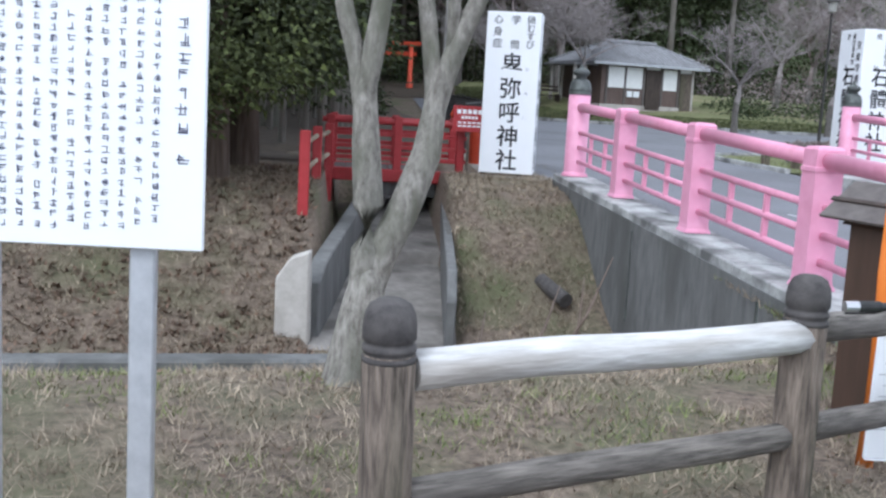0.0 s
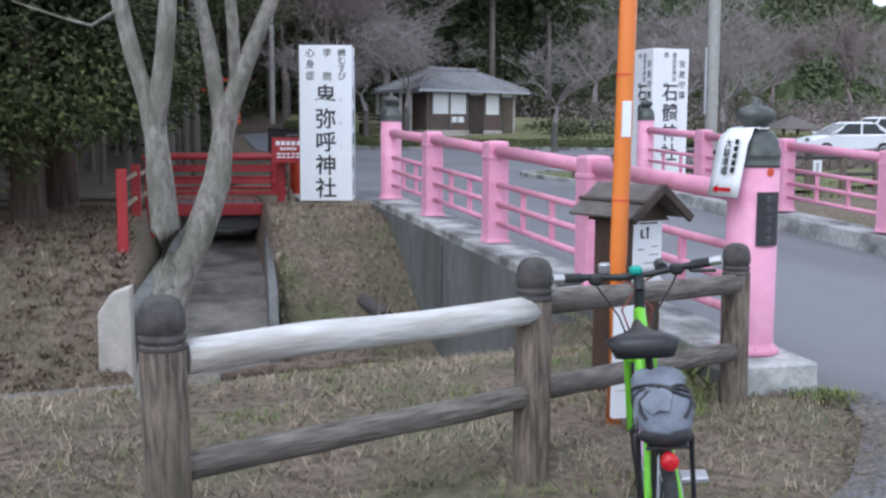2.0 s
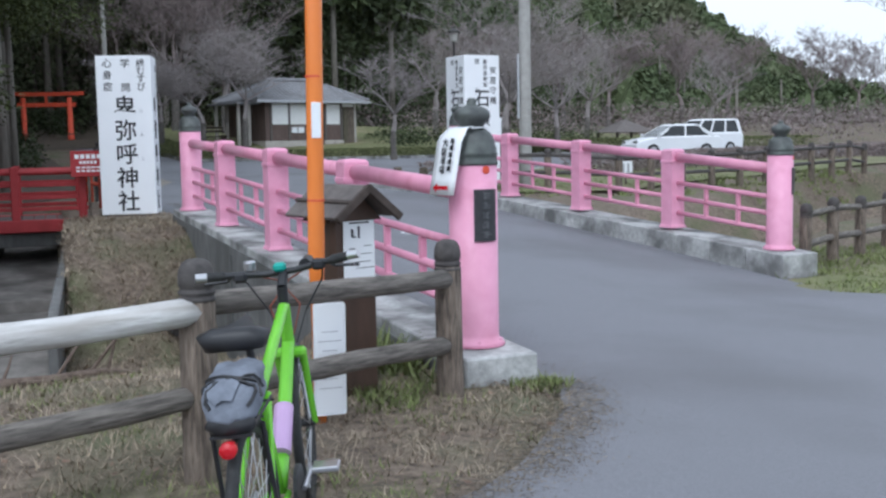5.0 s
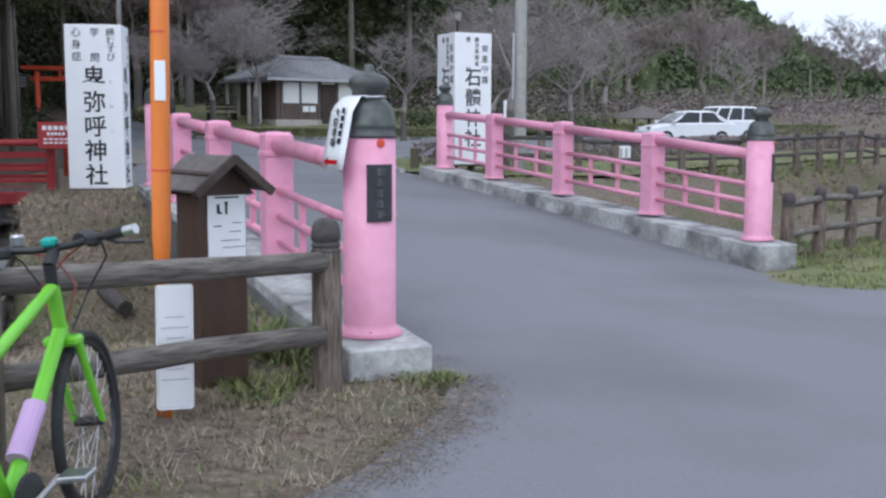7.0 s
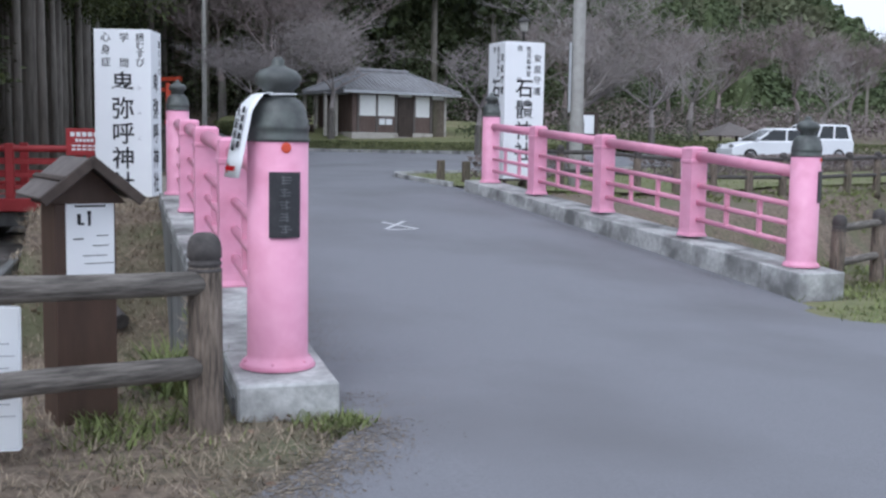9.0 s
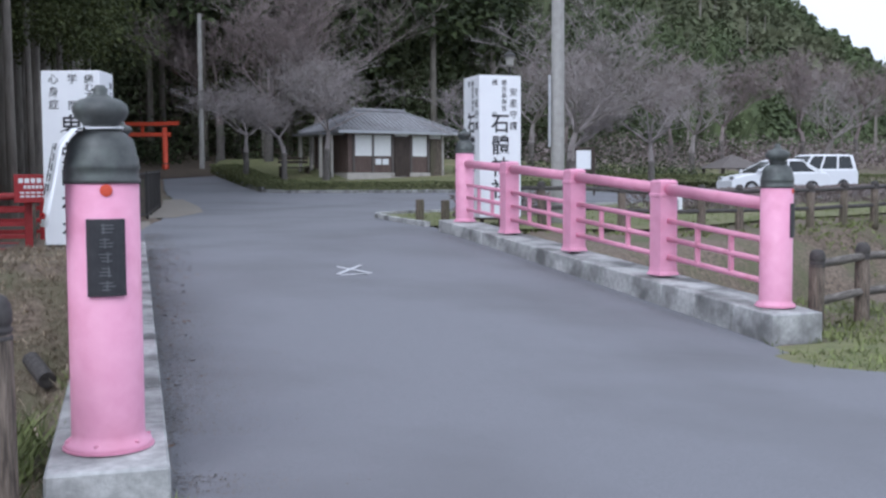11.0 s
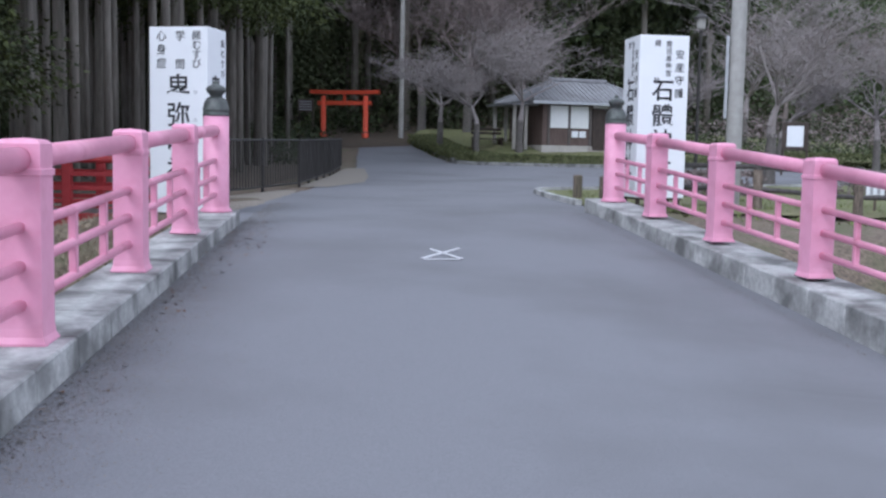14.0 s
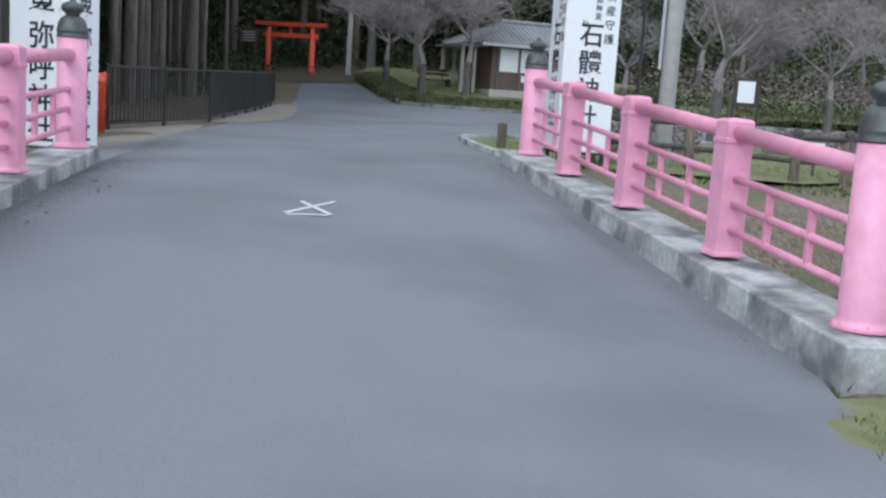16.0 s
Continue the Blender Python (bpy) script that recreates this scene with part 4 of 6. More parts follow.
    part("seat_post", bm, BLACKP, e)
    bm = bmesh.new()
    for x, w, z in ((-0.02, 0.0, 0),):
        outline = [(-0.05, 0.08), (-0.035, 0.108), (0.02, 0.115), (0.08, 0.085), (0.16, 0.036), (0.235, 0.024), (0.25, 0.016)]
        top, low = [], []
        for x_, w_ in outline:
            top.append([bm.verts.new((x_ + 0.14, 0.035 + w_ * t, 0.955 - 0.04 * t * t + (0.02 * abs(t) if x_ < 0.05 else 0.004) - (0.015 if x_ < -0.04 or x_ > 0.24 else 0))) for t in (-1, -0.6, 0, 0.6, 1)])
            low.append([bm.verts.new((x_ + 0.14, 0.03 + w_ * t * 0.82, 0.885 + 0.02 * (x_ > 0.05))) for t in (-1, 1)])
        for k in range(6):
            for t in range(4):
                bm.faces.new((top[k][t], top[k + 1][t], top[k + 1][t + 1], top[k][t + 1]))
            bm.faces.new((low[k][0], low[k + 1][0], top[k + 1][0], top[k][0]))
            bm.faces.new((top[k][4], top[k + 1][4], low[k + 1][1], low[k][1]))
            bm.faces.new((low[k][1], low[k + 1][1], low[k + 1][0], low[k][0]))
        bm.faces.new((low[0][0], *top[0], low[0][1]))
        bm.faces.new((low[6][1], *reversed(top[6]), low[6][0]))
    bmesh.ops.recalc_face_normals(bm, faces=bm.faces[:])
    part("saddle", bm, BLACKP, e, "black padded saddle", True)
    bm = bmesh.new()
    rod(bm, head_t, (0.885, -0.008, 0.97), 0.021, n=12)
    rod(bm, (0.885, -0.008, 0.965), (0.93, -0.01, 1.015), 0.021, n=12)
    part("stem", bm, BLACKP, e)
    bar = ((0.87, 0.315, 1.035), (0.905, 0.2, 1.03), (0.935, 0.06, 1.018), (0.935, -0.06, 1.026), (0.905, -0.2, 1.055), (0.87, -0.315, 1.075))
    bm = bmesh.new()
    tube(bm, bar, 0.014, 10)
    part("handlebar", bm, BLACKP, e, smooth=True)
    for s, p, q in ((1, bar[0], bar[1]), (-1, bar[5], bar[4])):
        p, q = Vector(p), Vector(q)
        bm = bmesh.new()
        rod(bm, q + (p - q) * 0.1, q + (p - q) * 0.68, 0.019, n=12)
        part("grip", bm, RUBBER, e)
        bm = bmesh.new()
        rod(bm, q + (p - q) * 0.66, p + (p - q) * 0.04, 0.0185, n=12)
        part("grip_end", bm, CHROME, e, "pale silver grip end")
        bm = bmesh.new()
        tube(bm, [q + Vector((0.01, 0, -0.01)), q + Vector((0.06, s * 0.015, -0.03)), q + Vector((0.065, s * 0.11, -0.035))], 0.008, 6)
        part("brake_lever", bm, BLACKP, e)
        bm = bmesh.new()
        box(bm, q + Vector((0.01, -s * 0.045, -0.012)), (0.05, 0.055, 0.045), 0.012)
        part("shifter", bm, BLACKP, e)
        bm = bmesh.new()
        tube(bm, [q + Vector((0.03, -s * 0.03, 0)), (1.03, s * 0.15, 0.97), (1.02, s * 0.07, 0.84), (0.96, s * 0.03, 0.72)], 0.004, 5)
        part("cable", bm, BLACKP, e)
        bm = bmesh.new()
        tube(bm, [q + Vector((0.03, -s * 0.05, 0)), (1.0, s * 0.02, 0.98), (0.96, -s * 0.06, 0.88), (0.93, -s * 0.025, 0.76)], 0.004, 5)
        part("cable", bm, CABLE, e)
    bm = bmesh.new()
    box(bm, (0.925, 0.0, 1.045), (0.05, 0.05, 0.035), 0.01)
    part("cycle_computer", bm, TEAL, e, "teal green cycle computer")
    bm = bmesh.new()
    lathe(bm, [(0.014, 0.0), (0.022, 0.01), (0.025, 0.04), (0.02, 0.048)], 12, (0.95, 0.12, 1.03))
    part("bell", bm, CHROME, e)
    bm = bmesh.new()
    rod(bm, (0.93, -0.1, 1.045), (1.03, -0.1, 1.05), 0.024, n=12)
    part("headlamp", bm, BLACKP, e)
    bm = bmesh.new()
    rings = []

    def roll(f, q):
        """A point on the skin of the cloth roll."""
        x_ = -0.19 + 0.26 * f
        g = math.sqrt(max(0.16, 1 - abs(2 * f - 1) ** 5))
        a_ = q * math.pi / 14
        ca, sa = math.cos(a_), math.sin(a_)
        ca, sa = math.copysign(abs(ca) ** 0.75, ca), math.copysign(abs(sa) ** 0.75, sa)
        n1 = noise.noise((x_ * 11, ca * 1.6, sa * 1.6 + 4)) * 0.36 + 0.14 * noise.noise((x_ * 40 + ca * 6, sa * 5, 2.0))
        return Vector((x_ + 0.02 * sa, 0.082 * g * ca * (1 + 0.6 * n1), 0.765 + 0.06 * f + 0.055 * g * sa * (1 + n1)))

    for i in range(17):
        rings.append([bm.verts.new(roll(i / 16, q)) for q in range(28)])
    for p_, q_ in zip(rings, rings[1:]):
        for k in range(28):
            bm.faces.new((p_[k], p_[(k + 1) % 28], q_[(k + 1) % 28], q_[k]))
    bm.faces.new(rings[0][::-1])
    bm.faces.new(rings[-1])
    bmesh.ops.recalc_face_normals(bm, faces=bm.faces[:])
    bag = part("saddle_bag", bm, GREYBAG, e, "grey cloth roll strapped on the rear rack", True)
    for f0, f1 in ((0.04, 0.5), (0.5, 0.06), (0.3, 0.26)):
        bm = bmesh.new()
        tube(bm, [roll(f0 + (f1 - f0) * k / 14, k) + Vector((0, 0, 0.004)) for k in range(15)], 0.006, 5)
        part("strap", bm, BLACKP, bag, "black elastic strap")
    bm = bmesh.new()
    vs = [bm.verts.new(roll(0.02 + 0.3 * u, q) + Vector((-0.012 * (1 - u), 0, 0.006))) for q in range(2, 9) for u in (0.0, 0.5, 1.0)]
    for q in range(6):
        for u in range(2):
            bm.faces.new((vs[q * 3 + u], vs[q * 3 + u + 1], vs[q * 3 + 4 + u], vs[q * 3 + 3 + u]))
    part("flap", bm, GREYBAG, bag, "pale folded corner of the cloth", True)
    bm = bmesh.new()
    lump(bm, (-0.165, 0, 0.722), 0.08, (0.5, 0.92, 0.5), 0.05, 3, random.Random(9))
    part("bag_bottom", bm, BLACKP, e, "black end of the roll", True)
    bm = bmesh.new()
    for y in (-0.05, 0.0, 0.05):
        rod(bm, (-0.19, y, 0.69), (0.2, y, 0.7), 0.005, n=6)
    for x_ in (-0.19, 0.0, 0.19):
        rod(bm, (x_, -0.06, 0.69), (x_, 0.06, 0.69), 0.005, n=6)
    part("rack", bm, BLACKP, e)
    bm = bmesh.new()
    lathe(bm, [(0.02, -0.03), (0.026, 0.0), (0.024, 0.012), (0.01, 0.018)], 16)
    o = part("tail_light", bm, REDLENS, e, "red tail light")
    o.matrix_basis = pose(-0.235, 0, 0.665, 0, -90, 0)
    bm = bmesh.new()
    rod(bm, (0.43, -0.075, 0.29), (0.43, -0.06, 0.29), 0.09, n=24)
    part("chainring", bm, BLACKP, e)
    for s in (-1, 1):
        bm = bmesh.new()
        rod(bm, (0.43, s * 0.085, 0.29), (0.43 - s * 0.16, s * 0.09, 0.29 - s * 0.02), 0.01, n=8)
        part("crank", bm, CHROME, e)
        bm = bmesh.new()
        box(bm, (0.43 - s * 0.16, s * 0.145, 0.29 - s * 0.02), (0.09, 0.1, 0.022), 0.005)
        part("pedal", bm, CHROME, e)
    bm = bmesh.new()
    rod(bm, (0.12, 0.06, 0.33), (0.06, 0.2, 0.02), 0.008, n=8)
    part("kickstand", bm, BLACKP, e)
    bm = bmesh.new()
    rod(bm, (0.52, 0, 0.4), (0.68, 0, 0.53), 0.036, n=14)
    part("bottle", bm, LILAC, e, "lilac water bottle in a wire cage")
    bm = bmesh.new()
    box(bm, (0.0, -0.1, 0.28), (0.05, 0.03, 0.14), 0.008)
    part("derailleur", bm, BLACKP, e)
    return e


bike = bicycle((1.835, 1.11, 0.015), 70.0, -4.5)
bike.scale = (1.2, 1.1, 1.06)

# ---- near forked tree ----
nt_ = thing("forked_tree", (0.03, 4.7, land_z(0.03, 4.7)), label="bare forked tree with smooth grey bark on the bank", category="tree")
tz = land_z(0.03, 4.7)


def limb(name, pts, radii, parent, mat_=BARK, n=12):
    bm = bmesh.new()
    tube(bm, pts, radii, n)
    for v in bm.verts:
        k = 0.012 * noise.noise((v.co.x * 9, v.co.y * 9, v.co.z * 5))
        v.co.x += k
        v.co.y += k
    return part(name, bm, mat_, parent, smooth=True)


def P(x, z, y=0.0):
    return (x - 0.03, y, z - tz)


limb("trunk", [P(0.0, -0.3), P(0.02, -0.05), P(0.06, 0.2), P(0.11, 0.5), P(0.14, 0.7), P(0.15, 0.78)], [0.19, 0.155, 0.138, 0.128, 0.1, 0.05], nt_, n=16)
limb("limb", [P(0.08, 0.25), P(0.105, 0.6), P(0.12, 0.85), P(0.12, 1.1), P(0.09, 1.45), P(0.07, 1.75), P(0.06, 1.93)], [0.03, 0.08, 0.088, 0.086, 0.081, 0.066, 0.02], nt_)
limb("limb", [P(0.1, 1.3), P(0.07, 1.6, 0.01), P(0.02, 1.9, 0.02), P(-0.05, 2.15, 0.04), P(-0.13, 2.5, 0.08), P(-0.3, 3.4, 0.2), P(-0.4, 4.3, 0.3)], [0.03, 0.055, 0.057, 0.052, 0.046, 0.035, 0.02], nt_)
limb("limb", [P(0.1, 1.3), P(0.08, 1.6, -0.01), P(0.1, 1.9, -0.02), P(0.14, 2.15, -0.03), P(0.17, 2.5, -0.06), P(0.2, 3.4, -0.1), P(0.15, 4.4, -0.2)], [0.03, 0.056, 0.062, 0.058, 0.052, 0.04, 0.02], nt_)
limb("limb", [P(0.08, 0.25), P(0.13, 0.58, 0.01), P(0.2, 0.8, 0.02), P(0.31, 1.05, 0.05), P(0.44, 1.4, 0.1), P(0.48, 1.7, 0.11), P(0.5, 1.88, 0.12)], [0.03, 0.09, 0.097, 0.094, 0.086, 0.066, 0.02], nt_)
limb("limb", [P(0.4, 1.3, 0.09), P(0.455, 1.6, 0.11), P(0.45, 1.9, 0.13), P(0.41, 2.2, 0.16), P(0.36, 2.5, 0.2), P(0.3, 3.3, 0.3)], [0.03, 0.054, 0.054, 0.048, 0.041, 0.02], nt_)
limb("limb", [P(0.4, 1.3, 0.09), P(0.47, 1.6, 0.11), P(0.53, 1.87, 0.11), P(0.62, 2.12, 0.1), P(0.78, 2.5, 0.08), P(1.1, 3.3, 0.05)], [0.03, 0.058, 0.062, 0.054, 0.043, 0.02], nt_)
limb("limb", [P(0.54, 1.9, 0.11), P(0.56, 2.1, 0.09), P(0.55, 2.3, 0.05), P(0.53, 2.6, 0.0), P(0.5, 3.5, -0.1)], [0.02, 0.04, 0.037, 0.032, 0.015], nt_)
limb("twig", [P(-0.1, 2.45, 0.08), P(-0.28, 2.32, 0.0), P(-0.45, 2.36, -0.05), P(-0.7, 2.44, -0.1)], [0.014, 0.012, 0.009, 0.004], nt_, n=6)

# ---- leaf and twig makers ----


def leaf_cloud(clumps, rng, per, size, flat=0.6):
    """Loose small leaf blades round clump centres (x, y, z, radius)."""
    verts, faces = [], []
    for cx, cy, cz, r in clumps:
        for _ in range(per):
            while True:
                a, b, c = rng.uniform(-1, 1), rng.uniform(-1, 1), rng.uniform(-1, 1)
                if a * a + b * b + c * c <= 1:
                    break
            p = Vector((cx + a * r, cy + b * r, cz + c * r * flat))
            d = Vector((a + rng.uniform(-0.6, 0.6), b + rng.uniform(-0.6, 0.6), c * 0.4 - 0.35 + rng.uniform(-0.4, 0.4))).normalized()
            s = size * rng.uniform(0.6, 1.4)
            w = d.cross(Vector((rng.uniform(-1, 1), rng.uniform(-1, 1), rng.uniform(-1, 1)))).normalized() * s * 0.32
            i = len(verts)
            verts += [p - w, p + w, p + d * s]
            faces.append((i, i + 1, i + 2))
    return verts, faces


def conifer_crown(rng, h0, h1, rad, per, size, levels=16):
    cl = []
    for k in range(levels):
        f = k / (levels - 1)
        z = h0 + (h1 - h0) * f
        r = rad * (1 - f) ** 0.8 * rng.uniform(0.75, 1.1) + 0.15
        n = max(2, int(7 * (1 - f) + 2))
        for i in range(n):
            a = 2 * math.pi * (i + rng.random()) / n
            cl.append((r * 0.62 * math.cos(a), r * 0.62 * math.sin(a), z + rng.uniform(-0.4, 0.4), r * rng.uniform(0.35, 0.6)))
    return leaf_cloud(cl, rng, per, size)


def bare_tree(name, at, h, spread, seed, material, label, density=4, min_r=0.006, depth=5, category="tree", group="", lean=0.0):
    """A leafless tree: trunk, and limbs that fork into fine twigs."""
    rng = random.Random(seed)
    e = thing(name, at, rng.uniform(0, 360), label=label, category=category, group=group)
    tv, tf = [], []

    def seg(a, b, r1, r2, n):
        d = (b - a).normalized()
        q = d.to_track_quat("Z", "Y")
        i = len(tv)
        for p, r in ((a, r1), (b, r2)):
            for k in range(n):
                tv.append(p + q @ Vector((r * math.cos(2 * math.pi * k / n), r * math.sin(2 * math.pi * k / n), 0)))
        for k in range(n):
            tf.append((i + k, i + (k + 1) % n, i + n + (k + 1) % n, i + n + k))

    def grow(p, d, L, r, lev):
        n = 6 if lev < 2 else 3
        pts = 3 if lev < 3 else 2
        for s in range(pts):
            d2 = (d + Vector((rng.uniform(-0.25, 0.25), rng.uniform(-0.25, 0.25), rng.uniform(-0.08, 0.2)))).normalized()
            q = p + d2 * L / pts
            r2 = max(min_r, r * 0.82)
            seg(p, q, r, r2, n)
            if lev and lev < depth and s < pts - 1 or lev == depth - 1:
                for _ in range(density - 3 if lev < depth - 1 else density - 2):
                    side(q, d2, L * rng.uniform(0.4, 0.7), r2 * 0.55, lev + 1)
            p, d, r = q, d2, r2
        if lev < depth:
            for _ in range(density + 1 if lev == 0 else density - 1):
                side(p, d, L * (rng.uniform(1.5, 2.1) if lev == 0 else rng.uniform(0.55, 0.85)), r * 0.68, lev + 1)

    def side(p, d, L, r, lev):
        if lev > depth:
            return
        a = rng.uniform(0, 2 * math.pi)
        out = Vector((math.cos(a) * spread, math.sin(a) * spread, rng.uniform(-0.15, 0.5)))
        grow(p, (d * 0.75 + out * 0.8).normalized(), L, max(min_r, r), lev)

    grow(Vector((0, 0, h * 0.2)), Vector((lean, 0, 1)).normalized(), h * 0.13, h * 0.021, 0)
    from_lists("crown", tv, tf, material, e)
    bm = bmesh.new()
    tube(bm, [(0, 0, -0.3), (0.02, 0, 0.1), (0.0, 0.03, h * 0.14), (0.0, 0.0, h * 0.21)], [h * 0.034, h * 0.027, h * 0.023, h * 0.021], 10)
    part("trunk", bm, DARKBARK, e, smooth=True)
    return e


# ---- torii and path ----
tg = thing("torii_gate", (1.42, 63.4, road_z(1.4, 63.4)), -15, label="vermilion wooden torii gate at the dark wood's edge", category="torii")
th = 4.93 - road_z(1.4, 63.4)
for s in (-1, 1):
    bm = bmesh.new()
    lathe(bm, [(0.2, -0.2), (0.2, 0.28), (0.155, 0.3), (0.14, th - 0.3)], 16)
    o = part("pillar", bm, VERM, tg, smooth=True)
    o.location.x = s * 1.3
    bm = bmesh.new()
    lathe(bm, [(0.185, 0.0), (0.185, 0.35), (0.165, 0.36)], 16)
    o = part("pillar_foot", bm, DARKW, tg, "black painted foot", True)
    o.location.x = s * 1.3
bm = bmesh.new()
for k in range(10):
    x0, x1 = -2.1 + 0.42 * k, -2.1 + 0.42 * (k + 1)
    u0, u1 = 0.04 * (abs(x0) / 2.1) ** 2.5, 0.04 * (abs(x1) / 2.1) ** 2.5
    vs = [bm.verts.new((x, y, th - 0.22 + z + u)) for x, u in ((x0, u0), (x1, u1)) for y, z in ((-0.16, 0), (0.16, 0), (0.19, 0.22), (-0.19, 0.22))]
    for i in range(4):
        bm.faces.new((vs[i], vs[(i + 1) % 4], vs[4 + (i + 1) % 4], vs[4 + i]))
    if k == 0:
        bm.faces.new(vs[3::-1])
    if k == 9:
        bm.faces.new(vs[4:])
bmesh.ops.remove_doubles(bm, verts=bm.verts[:], dist=0.001)
bmesh.ops.recalc_face_normals(bm, faces=bm.faces[:])
part("top_lintel", bm, VERM, tg)
bm = bmesh.new()
box(bm, (0, 0, th - 0.72), (3.3, 0.14, 0.24), 0.01)
part("tie_beam", bm, VERM, tg)
bm = bmesh.new()
box(bm, (0, 0, th - 0.41), (0.16, 0.12, 0.38), 0.01)
part("strut", bm, VERM, tg)
ts = thing("path_sign", (-0.75, 62.5, road_z(0, 62.5)), -10, label="dark wooden notice board with pale writing beside the torii", category="sign")
bm = bmesh.new()
box(bm, (0, 0, 1.9), (0.95, 0.06, 0.75), 0.01)
part("panel", bm, DARKW, ts)
for x in (-0.4, 0.4):
    bm = bmesh.new()
    box(bm, (x, 0.06, 1.0), (0.08, 0.08, 2.2))
    part("post", bm, DARKW, ts)
for k in range(4):
    bm = bmesh.new()
    box(bm, (0, -0.032, 2.12 - 0.15 * k), (0.75, 0.004, 0.05))
    part("mark", bm, FAINT, ts)

# ---- dark railing by the wood ----
FR = [(2.2, 21.6), (3.25, 26.0), (3.3, 33.5), (3.05, 41.0)]
dark_rail = thing("metal_railing", label="dark brown metal railing with close upright bars", category="railing")
for (x, y), (x2, y2) in zip(FR, FR[1:]):
    L = math.dist((x, y), (x2, y2))
    nseg = max(1, round(L / 2.0))
    for s in range(nseg):
        a = (x + (x2 - x) * s / nseg, y + (y2 - y) * s / nseg)
        b = (x + (x2 - x) * (s + 1) / nseg, y + (y2 - y) * (s + 1) / nseg)
        za, zb = road_z(*a), road_z(*b)
        dx, dy, dz = b[0] - a[0], b[1] - a[1], zb - za
        bm = bmesh.new()
        box(bm, (*a, za + 0.57), (0.06, 0.06, 1.2), 0.005)
        part("post", bm, FENCEB, dark_rail)
        for h in (1.12, 0.12):
            bm = bmesh.new()
            rod(bm, (*a, za + h), (*b, zb + h), 0.022, n=6)
            part("rail", bm, FENCEB, dark_rail)
        nb_ = 15
        for k in range(1, nb_):
            bm = bmesh.new()
            q = k / nb_
            box(bm, (a[0] + dx * q, a[1] + dy * q, za + dz * q + 0.62), (0.02, 0.02, 1.0))
            part("bar", bm, FENCEB, dark_rail)
kerbstrip = slab("verge", [(3.2, 26), (3.9, 26.2), (4.6, 29), (4.5, 33), (3.9, 41), (3.2, 41), (3.35, 33)], road_z, DIRT, 0.03)
tagged(kerbstrip, "pale gravelly verge beside the dark railing", "verge", kind="structure")
verge2 = slab("verge", [(2.1, 16.6), (3.4, 16.3), (3.5, 19), (3.5, 22), (3.3, 26), (2.2, 21.7)], road_z, DIRT, 0.012)
tagged(verge2, "trodden dirt beside the bridge end", "verge", kind="structure")

lane_verge = slab("verge", [(10.0, 8.75), (9.75, 8.3), (9.7, 7.7), (10.2, 7.1), (12, 6.7), (30, 6.1), (30, 8.6), (15, 9.2), (12.2, 9.6), (10.9, 9.0)], land_z, LAWN, 0.015)
tagged(lane_verge, "short green and yellow grass verge beside the lane", "verge", kind="structure")

# ---- lawn, hedge and rest hut ----
LAWNP = [(5.2, 60.5), (6.7, 53), (7.6, 50.7), (9, 49.2), (11.2, 48.1), (14.2, 47.5), (22, 47), (40, 46.5), (40, 52), (24, 62), (12, 65), (6, 64)]


def lawn_z(x, y):
    """The lawn behind the hedge, banked up under the trees."""
    inn = min(math.dist((x, y), p) for p in [along(a, b, k / 6) for a, b in zip(LAWNP[:7], LAWNP[1:7]) for k in range(7)])
    return road_z(x, y) + ramp(inn, 0.2, 1.4) * 0.42 + ramp(inn, 1.2, 4.5) * 0.5 * (1 - ramp(x, 9.5, 12.5)) * (1 - ramp(y, 54, 60))


tagged(slab("lawn", LAWNP, lawn_z, LAWN, 0.04), "short yellowish lawn round the hut", "lawn", kind="structure")
ISL = [(9.1, 20.4), (8.85, 22.6), (8.75, 24.6), (8.85, 25.3), (9.7, 25.9), (12, 27), (20, 31.7), (32, 36.5), (34, 30), (20, 22), (14, 19.5), (10.6, 18.9)]
tagged(slab("grass_island", ISL, lambda x, y: max(road_z(x, y), land_z(x, y)), LAWN, 0.05), "rough winter grass by the bridge end", "lawn", kind="structure")
pts = [(9.05, 20.5), (8.8, 22.6), (8.7, 24.6), (8.85, 25.4), (9.7, 26.0), (12, 27.1), (20, 31.8)]
bm = bmesh.new()
rng = random.Random(2)
for a, b in zip(pts, pts[1:]):
    n = max(1, round(math.dist(a, b) / 0.6))
    for k in range(n):
        p, q = along(a, b, k / n), along(a, b, (k + 1) / n)
        c = ((p[0] + q[0]) / 2, (p[1] + q[1]) / 2)
        ang = math.atan2(q[1] - p[1], q[0] - p[0])
        box(bm, (*c, road_z(*c) + 0.05), (math.dist(p, q) - 0.015, 0.13, 0.14), 0.0, Matrix.Rotation(ang, 4, "Z"))
tagged(part("kerbstones", bm, KERB), "low concrete kerbstones round the grass", "kerb", kind="structure")
bm = bmesh.new()
pts = [(5.35, 60.2), (6.75, 53.2), (7.55, 50.6), (8.8, 49.2), (11.1, 48.0), (14.1, 47.35), (22, 46.8), (40, 46.2)]
for a, b in zip(pts, pts[1:]):
    n = max(1, round(math.dist(a, b) / 1.2))
    for k in range(n):
        p, q = along(a, b, k / n), along(a, b, (k + 1) / n)
        c = ((p[0] + q[0]) / 2, (p[1] + q[1]) / 2)
        box(bm, (*c, road_z(*c) + 0.05), (math.dist(p, q) - 0.02, 0.16, 0.22), 0.0, Matrix.Rotation(math.atan2(q[1] - p[1], q[0] - p[0]), 4, "Z"))
tagged(part("kerbstones", bm, KERB), "low concrete kerb in front of the clipped hedge", "kerb", kind="structure")


